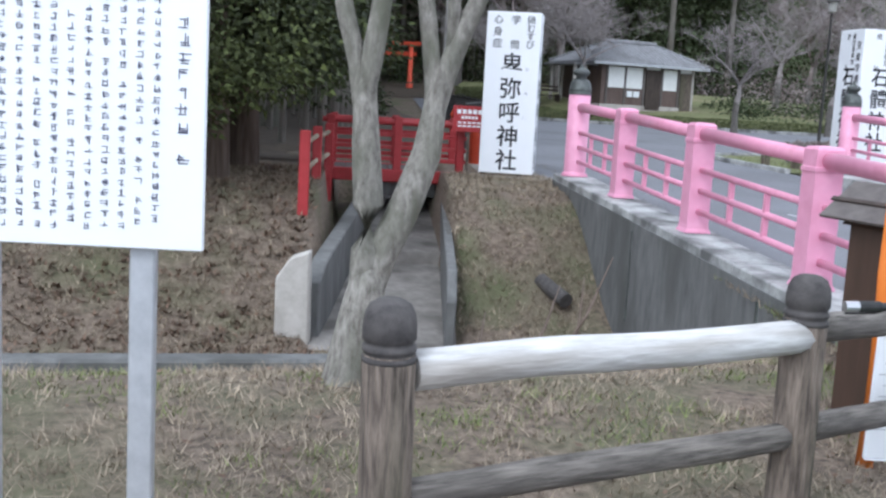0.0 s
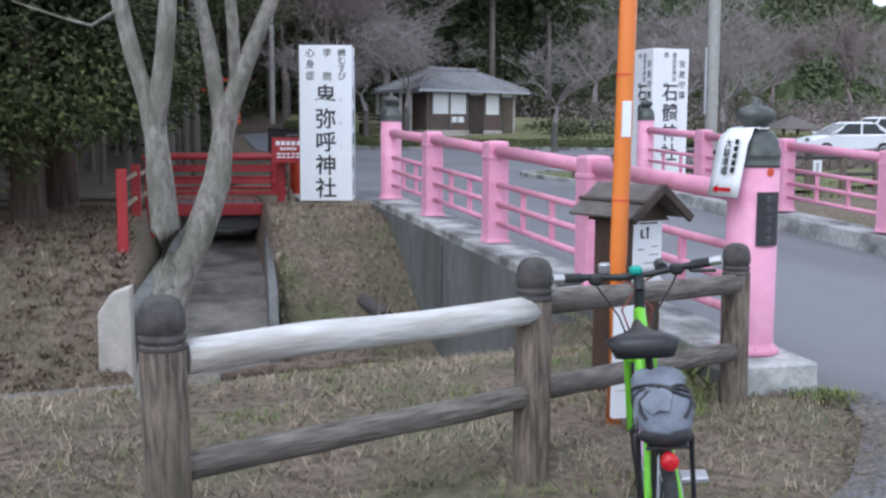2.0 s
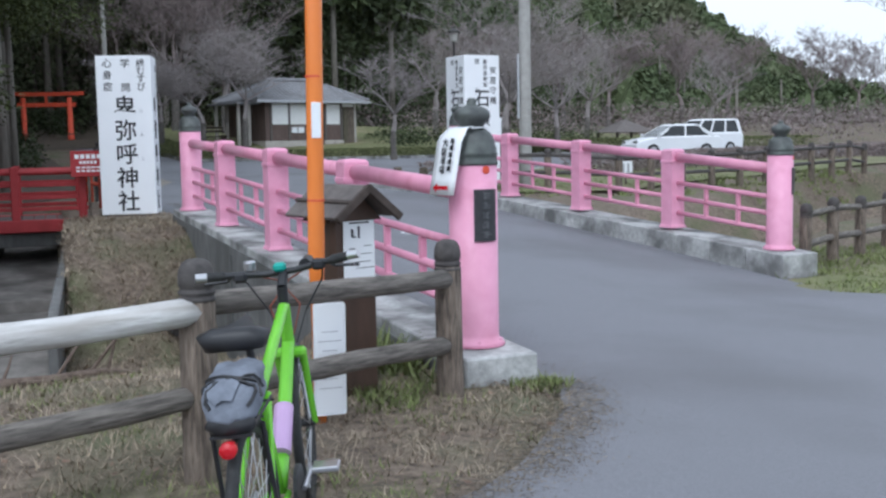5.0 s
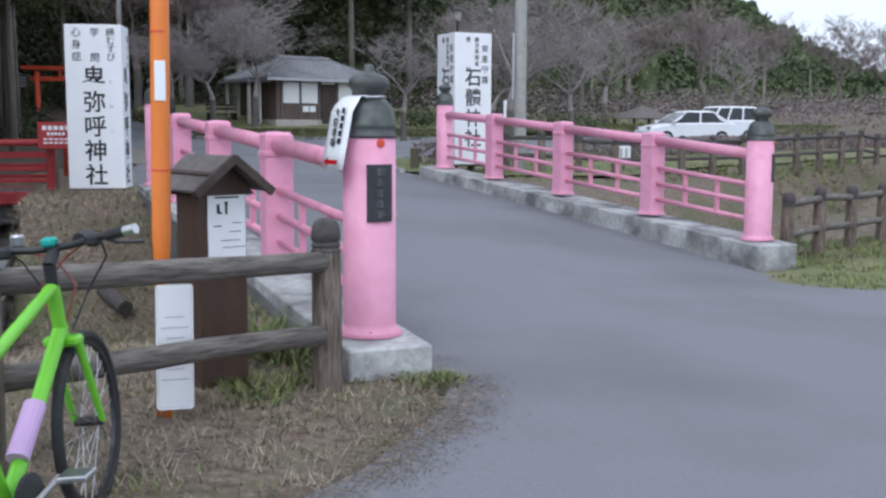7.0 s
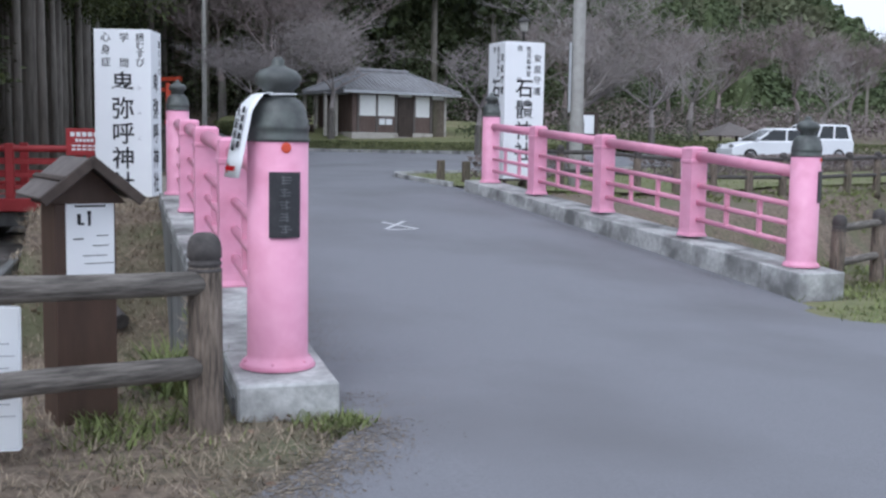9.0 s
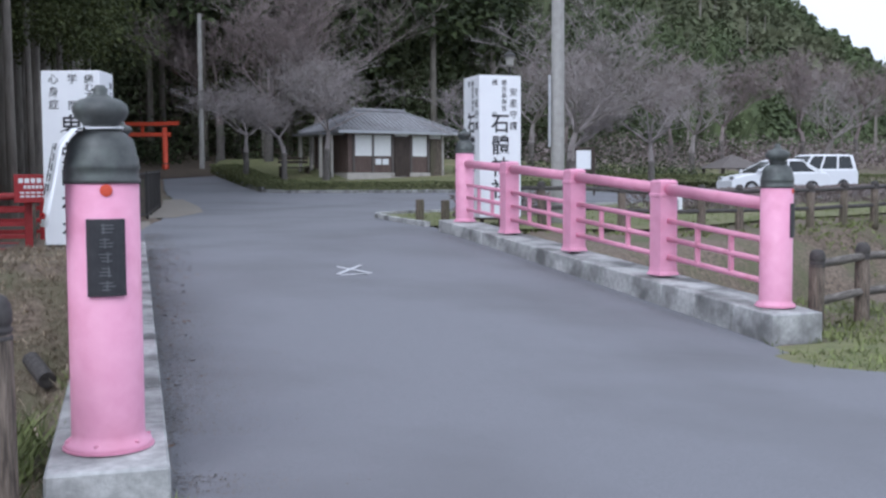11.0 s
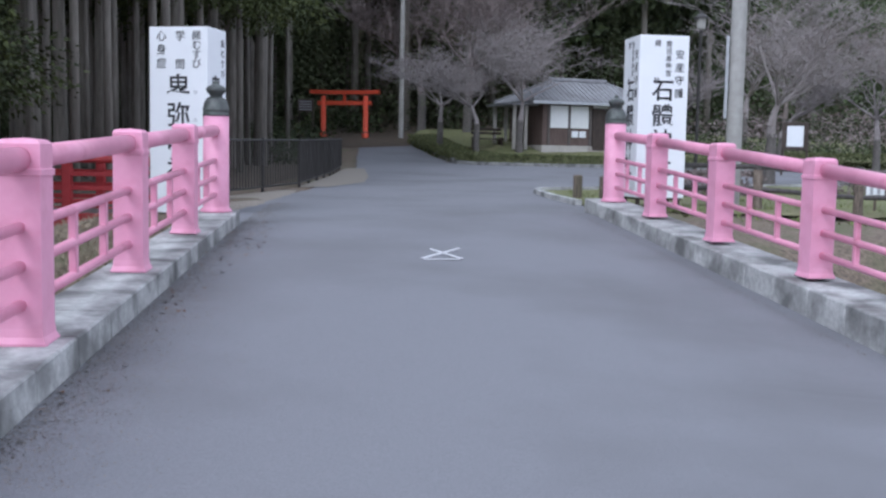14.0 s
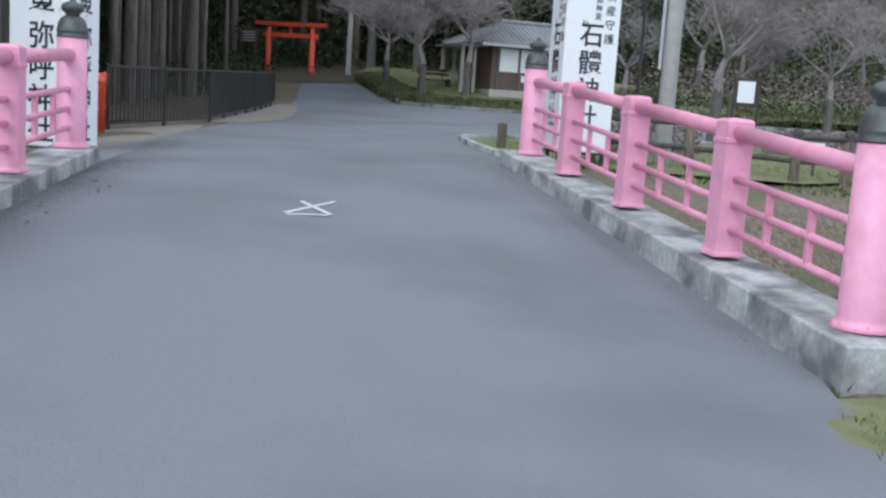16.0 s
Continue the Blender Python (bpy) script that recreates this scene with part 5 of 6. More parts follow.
def hedge(name, pts, w, h, label, seed, material=HEDGE, up=road_z, den=520, size=0.11):
    rng = random.Random(seed)
    verts, faces = [], []
    for a, b in zip(pts, pts[1:]):
        L = math.dist(a, b)
        nx, ny = -(b[1] - a[1]) / L, (b[0] - a[0]) / L
        for _ in range(int(L * den)):
            k = rng.random()
            u = rng.uniform(-1, 1)
            z = rng.random()
            if rng.random() < 0.75:
                if rng.random() < 0.5:
                    z = 1 - abs(rng.gauss(0, 0.06))
                else:
                    u = math.copysign(1 - abs(rng.gauss(0, 0.1)), u)
            x, y = a[0] + (b[0] - a[0]) * k + nx * u * w / 2, a[1] + (b[1] - a[1]) * k + ny * u * w / 2
            hh = h * (1 + 0.12 * noise.noise((x * 0.8, y * 0.8, seed)))
            p = Vector((x, y, up(x, y) + hh * z))
            d = Vector((rng.uniform(-1, 1), rng.uniform(-1, 1), rng.uniform(-0.3, 1))).normalized() * size * rng.uniform(0.6, 1.4)
            s = d.cross(Vector((rng.uniform(-1, 1), rng.uniform(-1, 1), 0.3))).normalized() * size * 0.4
            i = len(verts)
            verts += [p - s, p + s, p + d]
            faces.append((i, i + 1, i + 2))
    return tagged(from_lists(name, verts, faces, material), label, "hedge")


hedge("hedge", [(5.9, 60.5), (7.3, 53.4), (8.1, 51.1), (9.2, 49.8), (11.4, 48.6), (14.3, 48.0), (22, 47.5)], 1.5, 0.5, "low clipped green hedge round the lawn", 1, den=900, size=0.09)
hedge("hedge", [(22, 47.5), (42, 46.8)], 1.3, 0.8, "low clipped hedge by the car park", 2, den=700, size=0.09)
hedge("hedge", [(16, 25.5), (24, 30), (40, 37)], 1.6, 0.55, "low brown winter shrub row beyond the grass", 5, material=BRUSH, den=900, size=0.08)
hedge("hedge", [(10.5, 23.5), (13.5, 24.5)], 0.9, 0.55, "low dark shrubs behind the bollards", 6, material=BRUSH, den=500)

hu = thing("rest_hut", (13.2, 53.6, 1.66), 21, label="small hut with white plaster panels and grey tiled hip roof", category="hut")
hz = 1.45
HW, HD, EH, HX = 5.6, 3.6, 2.3, 0.5
bm = bmesh.new()
box(bm, (HX, 0, 1.15), (HW, HD, 2.3))
part("wall", bm, HUTW, hu)
bm = bmesh.new()
rw, rd = HW / 2 + 0.7, HD / 2 + 0.42
vs = [bm.verts.new((p[0] + HX, p[1], p[2])) for p in ((-rw, -rd, EH), (rw, -rd, EH), (rw, rd, EH), (-rw, rd, EH), (-rw + 2.0, 0, EH + 1.1), (rw - 2.0, 0, EH + 1.1))]
lo = [bm.verts.new((p.co.x, p.co.y, EH - 0.14)) for p in vs[:4]]
for f in ((0, 1, 5, 4), (1, 2, 5), (2, 3, 4, 5), (3, 0, 4)):
    bm.faces.new([vs[i] for i in f])
for i in range(4):
    bm.faces.new((lo[i], lo[(i + 1) % 4], vs[(i + 1) % 4], vs[i]))
bm.faces.new(lo[::-1])
bmesh.ops.recalc_face_normals(bm, faces=bm.faces[:])
roof = part("roof", bm, TILE, hu, "grey tiled hip roof")
bm = bmesh.new()
rod(bm, (HX - rw + 1.9, 0, EH + 1.12), (HX + rw - 1.9, 0, EH + 1.12), 0.13, n=8)
for sx in (-1, 1):
    for sy in (-1, 1):
        rod(bm, (HX + sx * (rw - 2.0), 0, EH + 1.1), (HX + sx * rw, sy * rd, EH + 0.04), 0.07, n=6)
part("ridge", bm, TILE, roof)
for s_ in (-1, 1):
    for k in range(26):
        x = -rw + 0.25 + k * (2 * rw - 0.5) / 25
        t = min(1.0, (rw - abs(x)) / 2.0)
        bm = bmesh.new()
        rod(bm, (HX + x, s_ * rd, EH + 0.02), (HX + x, s_ * rd * (1 - t), EH + 1.1 * t + 0.02), 0.035, n=5)
        part("roof_rib", bm, TILE, roof)


def wall_panel(x0, x1, z0, z1, face, material, name, proud=0.03):
    bm = bmesh.new()
    if face == "f":
        box(bm, ((x0 + x1) / 2, -HD / 2 - proud / 2, (z0 + z1) / 2), (x1 - x0, proud, z1 - z0), 0.006)
    else:
        box(bm, (HX + HW / 2 + proud / 2, (x0 + x1) / 2, (z0 + z1) / 2), (proud, x1 - x0, z1 - z0), 0.006)
    return part(name, bm, material, hu)


for x0, x1 in ((-1.9, -0.95), (-0.85, 0.15), (1.45, 2.3)):
    wall_panel(x0, x1, 1.05, 2.1, "f", PLASTER, "plaster_panel")
wall_panel(0.4, 1.2, 2.04, 2.2, "f", PLASTER, "plaster_panel", 0.035)
wall_panel(2.5, 3.2, 1.98, 2.2, "f", PLASTER, "plaster_panel", 0.035)
wall_panel(2.5, 3.2, 0.02, 1.94, "f", LOG, "side_door", 0.09)
wall_panel(3.22, 3.34, 0.0, 2.25, "f", PALEC, "corner_post", 0.08)
bm = bmesh.new()
box(bm, (HX, -HD / 2 - 0.45, EH - 0.09), (HW + 1.5, 0.07, 0.13), 0.01)
part("gutter", bm, STEEL, hu, "pale metal gutter")
for x0, x1 in ((-1.6, -0.6), (-0.5, 0.5), (0.6, 1.6)):
    wall_panel(x0, x1, 1.05, 2.1, "r", PLASTER, "plaster_panel")
wall_panel(0.35, 1.25, 0.02, 2.0, "f", DARKW, "doorway", 0.09)
wall_panel(-0.35, 0.0, 0.62, 0.92, "f", WHITE, "paper", 0.05)
wall_panel(-0.75, -0.42, 0.62, 0.92, "f", WHITE, "paper", 0.05)
for x in (-2.0, -0.9, 0.25, 1.35, 2.4, 3.25):
    wall_panel(x - 0.06, x + 0.06, 0, 2.25, "f", ROOFB, "timber_post", 0.06)
for x in (-2.9, -3.5):
    for y in (-1.2, 1.0):
        bm = bmesh.new()
        box(bm, (x, y, 1.1), (0.14, 0.14, 2.2))
        part("porch_post", bm, PALEC, hu)
bm = bmesh.new()
box(bm, (-3.1, -0.1, 2.12), (1.4, 2.9, 0.09))
part("porch_roof", bm, TILE, hu)
bm = bmesh.new()
box(bm, (HX, 0, -0.3), (HW + 0.14, HD + 0.14, 1.04), 0.02)
part("plinth", bm, PALEC, hu)
bn = thing("bench", (9.2, 52.4, lawn_z(9.2, 52.4) + 0.02), 20, label="dark wooden bench under the trees by the hut", category="bench")
for z, y in ((0.42, 0), (0.7, 0.2), (0.88, 0.24)):
    bm = bmesh.new()
    box(bm, (0, y, z), (1.6, 0.3 if z < 0.5 else 0.05, 0.06 if z < 0.5 else 0.12), 0.01)
    part("board", bm, DARKW, bn)
for x in (-0.7, 0.7):
    bm = bmesh.new()
    box(bm, (x, 0.05, 0.2), (0.08, 0.4, 0.6))
    part("leg", bm, DARKW, bn)

# bare cherry trees
CHERRY = ((8.6, 51.2, 6.8), (10.6, 50.8, 7.2), (6.9, 54.5, 7.2), (11.0, 59.5, 9.0), (16.0, 31.0, 7.0), (21.5, 46.5, 7.0), (25, 45, 7.0), (31, 53, 8), (23, 57, 9), (38, 51, 8), (46, 45, 7), (16.5, 45, 6.5))
for k, (x, y, h) in enumerate(CHERRY):
    bare_tree("cherry_tree", (x, y, lawn_z(x, y) if k < 4 else road_z(x, y)), h, 1.7 if k < 4 else 1.3, 40 + k, TWIG, "leafless cherry tree with spreading grey-purple twigs", 4, 0.0062, 5 if k < 6 else 4, group="bare cherry trees")
bare_tree("cherry_tree", (30, 24, road_z(30, 24)), 9, 1.2, 77, TWIG, "leafless tree with fine grey twigs against the sky", 4, 0.007, 5, group="bare cherry trees")

for k, (x, y, h) in enumerate(((5.9, 67, 12), (8.6, 62.5, 12), (11.8, 63.5, 13), (26.5, 61, 8), (33, 60, 8), (38, 63, 8), (44, 63, 8), (50, 66, 8), (58, 66, 8), (66, 70, 8))):
    bare_tree("woodland_tree", (x, y, land_z(x, y)), h, 1.0, 140 + k, BRUSH, "leafless grey-brown tree at the foot of the hill", 4, 0.009, 5, group="bare woodland trees")

# poles and lamps
pl = thing("utility_pole", (11.9, 20.6, road_z(11.9, 20.6) - 0.1), label="tall pale concrete utility pole", category="utility pole")
bm = bmesh.new()
rod(bm, (0, 0, -0.3), (0, 0, 9.5), 0.15, 0.115, n=20)
part("shaft", bm, POLEC, pl, smooth=False)
bm = bmesh.new()
box(bm, (-0.2, -0.05, 2.5), (0.05, 0.04, 1.5), 0.005)
part("conduit", bm, STEEL, pl, "pale conduit strapped to the pole")
pl2 = thing("utility_pole", (4.75, 63.0, road_z(4.7, 63)), label="slim pale concrete pole at the wood's edge", category="utility pole")
bm = bmesh.new()
rod(bm, (0, 0, -0.3), (0, 0, 9), 0.16, 0.12, n=14)
part("shaft", bm, POLEC, pl2)
lm = thing("park_lamp", (13.3, 28.8, road_z(13.3, 28.8)), label="slim dark park lamp with a small lantern head", category="street lamp")
bm = bmesh.new()
rod(bm, (0, 0, -0.1), (0, 0, 4.1), 0.05, 0.035, n=10)
part("post", bm, FENCEB, lm)
bm = bmesh.new()
lathe(bm, [(0.06, 4.1), (0.11, 4.14), (0.13, 4.38), (0.12, 4.4)], 10)
part("lantern_glass", bm, POLEC, lm, "milky lantern glass")
bm = bmesh.new()
lathe(bm, [(0.2, 4.4), (0.19, 4.43), (0.06, 4.52), (0.02, 4.58)], 10)
part("lantern_cap", bm, FENCEB, lm)
nb2 = thing("notice_board", (20.2, 41.1, road_z(20.2, 41.1)), -20, label="dark-framed notice board with a white sheet", category="notice board")
bm = bmesh.new()
box(bm, (0, 0, 1.5), (0.95, 0.1, 1.05), 0.01)
part("frame", bm, DARKW, nb2)
bm = bmesh.new()
box(bm, (0, -0.055, 1.5), (0.6, 0.012, 0.78))
part("sheet", bm, WHITE, nb2)
for x in (-0.44, 0.44):
    bm = bmesh.new()
    box(bm, (x, 0.05, 0.9), (0.08, 0.08, 2.2))
    part("post", bm, DARKW, nb2)
ws = thing("white_notice", (14.5, 20.4, road_z(14.5, 20.4) - 0.2), -25, label="small white notice plate on the far log fence", category="sign")
bm = bmesh.new()
box(bm, (0, 0, 0.65), (0.32, 0.02, 0.36), 0.004)
part("plate", bm, WHITE, ws)
bm = bmesh.new()
box(bm, (0, 0.03, 0.2), (0.05, 0.05, 1.0))
part("stake", bm, LOG, ws)
for k in range(2):
    bm = bmesh.new()
    box(bm, (-0.06 + 0.12 * k, -0.012, 0.66), (0.05, 0.003, 0.22))
    part("mark", bm, FAINT, ws)
for x, y in ((9.3, 22.45), (9.72, 21.75)):
    e = thing("bollard", (x, y, road_z(x, y)), label="short squared stone bollard at the grass edge", category="bollard", group="stone bollards")
    bm = bmesh.new()
    box(bm, (0, 0, 0.24), (0.17, 0.17, 0.56), 0.02)
    part("block", bm, LOG, e)
FF = [(10.6, 20.3), (12.2, 20.0), (13.9, 19.7), (15.6, 19.6), (17.4, 19.8), (19.4, 20.4), (21.6, 21.4), (24, 22.8)]
fence = thing("log_fence", label="dark weathered log fence across the stream", category="fence", group="log fences")
FF = [along(a, b, k / 2) for a, b in zip(FF, FF[1:]) for k in range(2)] + [FF[-1]]
for x, y in FF:
    log_post((x, y, land_z(x, y)), 0.95, fence)
for (x, y), (x2, y2) in zip(FF, FF[1:]):
    for h in (0.8, 0.4):
        log_rail((x, y, land_z(x, y) + h), (x2, y2, land_z(x2, y2) + h), 0.045, LOGCAP, fence, seed=x + h)

# ---- parked cars ----


def loft(bm, rings):
    vs = [[bm.verts.new(p) for p in ring] for ring in rings]
    n = len(vs[0])
    for a, b in zip(vs, vs[1:]):
        for i in range(n):
            bm.faces.new((a[i], a[(i + 1) % n], b[(i + 1) % n], b[i]))
    bm.faces.new(vs[0][::-1])
    bm.faces.new(vs[-1])
    bmesh.ops.recalc_face_normals(bm, faces=bm.faces[:])
    return bm


def car(name, at, turn, prof, width, belt, cabin, roof_z, pillars, label):
    """A car with its nose to +x: lower body, dark glazed cabin, roof, pillars, lamps and wheels."""
    e = thing(name, at, turn, label=label, category="car")
    w = width / 2
    bm = bmesh.new()
    loft(bm, [[(x, y, z * k + 0.3 * (1 - k)) for x, z in prof] for y, k in ((-w, 0.88), (-w * 0.94, 0.97), (-w * 0.6, 1.0), (w * 0.6, 1.0), (w * 0.94, 0.97), (w, 0.88))])
    part("body", bm, CARW, e)
    b0, b1, r0, r1 = cabin
    bm = bmesh.new()
    loft(bm, [[(b0, -w * 0.93, belt - 0.06), (b1, -w * 0.93, belt - 0.06), (b1, w * 0.93, belt - 0.06), (b0, w * 0.93, belt - 0.06)], [(r0, -w * 0.76, roof_z), (r1, -w * 0.76, roof_z), (r1, w * 0.76, roof_z), (r0, w * 0.76, roof_z)]])
    part("glazing", bm, GLASSD, e, "dark tinted window band")
    bm = bmesh.new()
    loft(bm, [[(r0 - 0.06, -w * 0.79, roof_z - 0.02), (r1 + 0.06, -w * 0.79, roof_z - 0.02), (r1 + 0.06, w * 0.79, roof_z - 0.02), (r0 - 0.06, w * 0.79, roof_z - 0.02)], [(r0 + 0.08, -w * 0.66, roof_z + 0.06), (r1 - 0.12, -w * 0.66, roof_z + 0.06), (r1 - 0.12, w * 0.66, roof_z + 0.06), (r0 + 0.08, w * 0.66, roof_z + 0.06)]])
    part("roof", bm, CARW, e)
    for s in (-1, 1):
        for k, wide in pillars:
            bm = bmesh.new()
            lo_x, hi_x = b0 + (b1 - b0) * k, r0 + (r1 - r0) * k
            d = Vector((hi_x - lo_x, -s * w * 0.17, roof_z - belt + 0.06))
            m = d.to_track_quat("Z", "Y").to_matrix().to_4x4()
            box(bm, ((lo_x + hi_x) / 2, s * w * 0.85, (roof_z + belt - 0.06) / 2), (wide, 0.05, d.length), 0.0, Matrix.Rotation(math.atan2(d.x, d.z), 4, "Y") @ Matrix.Rotation(s * 0.17 * w / d.z, 4, "X"))
            part("pillar", bm, CARW, e)
        bm = bmesh.new()
        box(bm, (b1 - 0.15, s * (w + 0.08), belt + 0.06), (0.1, 0.16, 0.12), 0.03)
        part("mirror", bm, CARW, e)
        for x, m_, nm in ((prof[0][0] + 0.03, REDLENS, "tail_lamp"), (max(p[0] for p in prof) - 0.08, CHROME, "headlamp")):
            bm = bmesh.new()
            box(bm, (x, s * w * 0.72, 0.74), (0.12, w * 0.4, 0.14), 0.03)
            part(nm, bm, m_, e)
        for x in (prof[0][0] + 0.78, max(p[0] for p in prof) - 0.82):
            bm = bmesh.new()
            rod(bm, (x, s * (w - 0.2), 0.31), (x, s * (w + 0.005), 0.31), 0.31, n=20)
            wh = part("wheel", bm, RUBBER, e)
            bm = bmesh.new()
            rod(bm, (x, s * (w - 0.02), 0.31), (x, s * (w + 0.02), 0.31), 0.19, n=14)
            part("rim", bm, CHROME, wh)
    return e


car("sedan", (27.9, 39.3, road_z(27.9, 39.3)), 174, [(-2.1, 0.3), (-2.12, 0.8), (-1.95, 0.98), (-1.3, 1.0), (0.9, 0.97), (1.5, 0.88), (1.95, 0.76), (2.1, 0.6), (2.1, 0.3)], 1.72, 0.98, (-1.75, 1.15, -0.95, 0.2), 1.44, ((0.02, 0.14), (0.5, 0.07), (0.98, 0.09)), "white low hatchback parked beyond the shrubs")
car("van", (31.9, 42.4, road_z(31.9, 42.4)), 184, [(-1.68, 0.3), (-1.7, 1.0), (-1.62, 1.12), (1.0, 1.1), (1.45, 0.98), (1.68, 0.82), (1.7, 0.3)], 1.5, 1.1, (-1.64, 1.2, -1.5, 0.65), 1.68, ((0.03, 0.16), (0.36, 0.09), (0.68, 0.08), (0.98, 0.09)), "white boxy kei van parked beyond the shrubs")
kz = road_z(26, 48)
kiosk = thing("shelter", (32.6, 51.5, kz - 0.6), 0, label="small dark open shelter with a low pyramid roof", category="shelter")
bm = bmesh.new()
vs = [bm.verts.new(p) for p in ((-1.35, -1.35, 1.75), (1.35, -1.35, 1.75), (1.35, 1.35, 1.75), (-1.35, 1.35, 1.75), (0, 0, 2.5))]
for i in range(4):
    bm.faces.new((vs[i], vs[(i + 1) % 4], vs[4]))
bm.faces.new(vs[3::-1])
part("roof", bm, ROOFB, kiosk)
for sx in (-1.1, 1.1):
    for sy in (-1.1, 1.1):
        bm = bmesh.new()
        box(bm, (sx, sy, 0.9), (0.12, 0.12, 1.8))
        part("post", bm, DARKW, kiosk)

# ---- cedar wood beside and behind the path ----
rngF = random.Random(21)


def cedar(at, h, bare, rad, seed, per=26, size=0.55, material=LEAF, trunk_r=0.2, label="tall straight cedar with a dark crown above a bare trunk"):
    rng = random.Random(seed)
    e = thing("cedar_tree", at, rng.uniform(0, 360), label=label, category="tree", group="cedars of the dark wood")
    bm = bmesh.new()
    rod(bm, (0, 0, -0.4), (rng.uniform(-0.2, 0.2), rng.uniform(-0.2, 0.2), h * 0.95), trunk_r, 0.05, n=10)
    part("trunk", bm, REDBARK if trunk_r > 0.26 and bare < 4 else CEDAR_BARK, e, smooth=True)
    v, f = conifer_crown(rng, bare, h, rad, per, size)
    from_lists("crown", v, f, material, e)
    return e


protos = [cedar((-3 - 2.2 * k, 30 + 7 * k, road_z(-3, 30 + 7 * k)), 17 + 2 * k, 6.5 + k, 2.6, 100 + k, trunk_r=0.19 + 0.03 * k) for k in range(4)]
placed = [(-3 - 2.2 * k, 30 + 7 * k) for k in range(4)]
tries = 0
while len(placed) < 120 and tries < 6000:
    tries += 1
    if len(placed) < 70:
        x, y = rngF.uniform(-22, 1.2), rngF.uniform(23, 64)
    else:
        x, y = rngF.uniform(-30, 24), rngF.uniform(64, 84)
    if 0.3 - 0.02 * (y - 20) < x < 4 and y < 69:
        continue
    if y > 62 and abs(x - 1.6) < 2.0 and y < 69:
        continue
    if -1.5 < x and y < 28 and x > 0.6:
        continue
    if any(math.dist((x, y), p) < 1.7 for p in placed):
        continue
    placed.append((x, y))
    copy_thing(protos[rngF.randrange(4)], pose(x, y, land_z(x, y), 0, 0, rngF.uniform(0, 360)))
slim = [cedar((-1.5 - 1.6 * k, 27.5 + 5 * k, road_z(-1.5, 27.5 + 5 * k)), 14 + k, 7.5, 1.5, 500 + k, 18, 0.4, LEAF, 0.085 + 0.02 * k, "slender pale-barked cedar at the wood's edge") for k in range(3)]
tries = 0
more = 0
while more < 75 and tries < 5000:
    tries += 1
    x, y = rngF.uniform(-12, 2.2), rngF.uniform(22.5, 52)
    if x > 0.7 - 0.022 * (y - 20) or (x > 0.0 and y < 25) or any(math.dist((x, y), p) < 0.7 for p in placed):
        continue
    placed.append((x, y))
    more += 1
    copy_thing(slim[rngF.randrange(3)], pose(x, y, land_z(x, y), 0, 0, rngF.uniform(0, 360)))
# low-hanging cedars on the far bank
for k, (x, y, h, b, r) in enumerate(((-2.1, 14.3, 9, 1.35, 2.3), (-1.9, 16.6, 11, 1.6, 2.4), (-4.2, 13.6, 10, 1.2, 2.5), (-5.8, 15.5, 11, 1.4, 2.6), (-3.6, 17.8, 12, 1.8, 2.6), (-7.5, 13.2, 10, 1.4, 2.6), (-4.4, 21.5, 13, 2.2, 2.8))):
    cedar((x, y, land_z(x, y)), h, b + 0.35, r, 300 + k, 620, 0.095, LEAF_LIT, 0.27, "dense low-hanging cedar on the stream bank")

# boughs that overhang the path, their lit look put into a lighter colour
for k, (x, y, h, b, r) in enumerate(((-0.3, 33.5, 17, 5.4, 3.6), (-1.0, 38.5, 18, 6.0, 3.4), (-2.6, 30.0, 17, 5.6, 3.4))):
    cedar((x, y, land_z(x, y)), h, b, r, 340 + k, 700, 0.12, BOUGH, 0.2, "cedar with olive boughs coloured as if lit, hanging over the path")

# undergrowth that closes the wood
def scatter(name, n, pick, r, per, size, material, label, seed, flat=0.8):
    rng = random.Random(seed)
    cl = []
    while len(cl) < n:
        x, y = pick(rng)
        rr_ = r * rng.uniform(0.6, 1.4)
        cl.append((x, y, land_z(x, y) + rr_ * 0.5, rr_))
    v, f = leaf_cloud(cl, rng, per, size, flat)
    return tagged(from_lists(name, v, f, material), label, "undergrowth", kind="stuff")


scatter("undergrowth", 300, lambda g: (g.uniform(-26, 0.6), g.uniform(44, 66)), 0.9, 80, 0.17, LEAF, "dark undergrowth beneath the cedars", 31)
scatter("undergrowth", 220, lambda g: (g.uniform(-26, 40), g.uniform(66, 76)), 1.6, 110, 0.2, LEAF, "dark evergreen shrubs at the foot of the hill", 32)
scatter("brush", 420, lambda g: (g.uniform(20, 100), g.uniform(52, 84)), 1.5, 110, 0.17, BRUSH, "purple-brown leafless thicket beyond the car park", 33)
scatter("undergrowth", 90, lambda g: (g.uniform(18.5, 31), g.uniform(49.5, 57)), 0.9, 150, 0.13, LEAF, "dark evergreen bushes beside the hut", 35)
tagged(slab("forest_floor", [(-40, 18), (-1, 18), (1.2, 22.5), (2.4, 26), (2.5, 41), (1.6, 52), (0.2, 60), (0, 66), (-40, 66)], land_z, FOREST, 0.03), "dark leaf litter under the cedars", "forest floor", kind="structure")

# Dark sheet over the path end; its colour carries the wood's deep shade.
tagged(slab("forest_path", [(0.1, 57.2), (2.75, 57.2), (5.3, 58.2), (5.7, 62), (5, 74), (-3, 74), (-0.2, 62)], land_z, FOREST, 0.035), "earth path under the torii, the wood's shade in its dark colour", "path", kind="structure")

# grit, leaves and straw along the road edges
rng = random.Random(81)
gv, gf = [], []


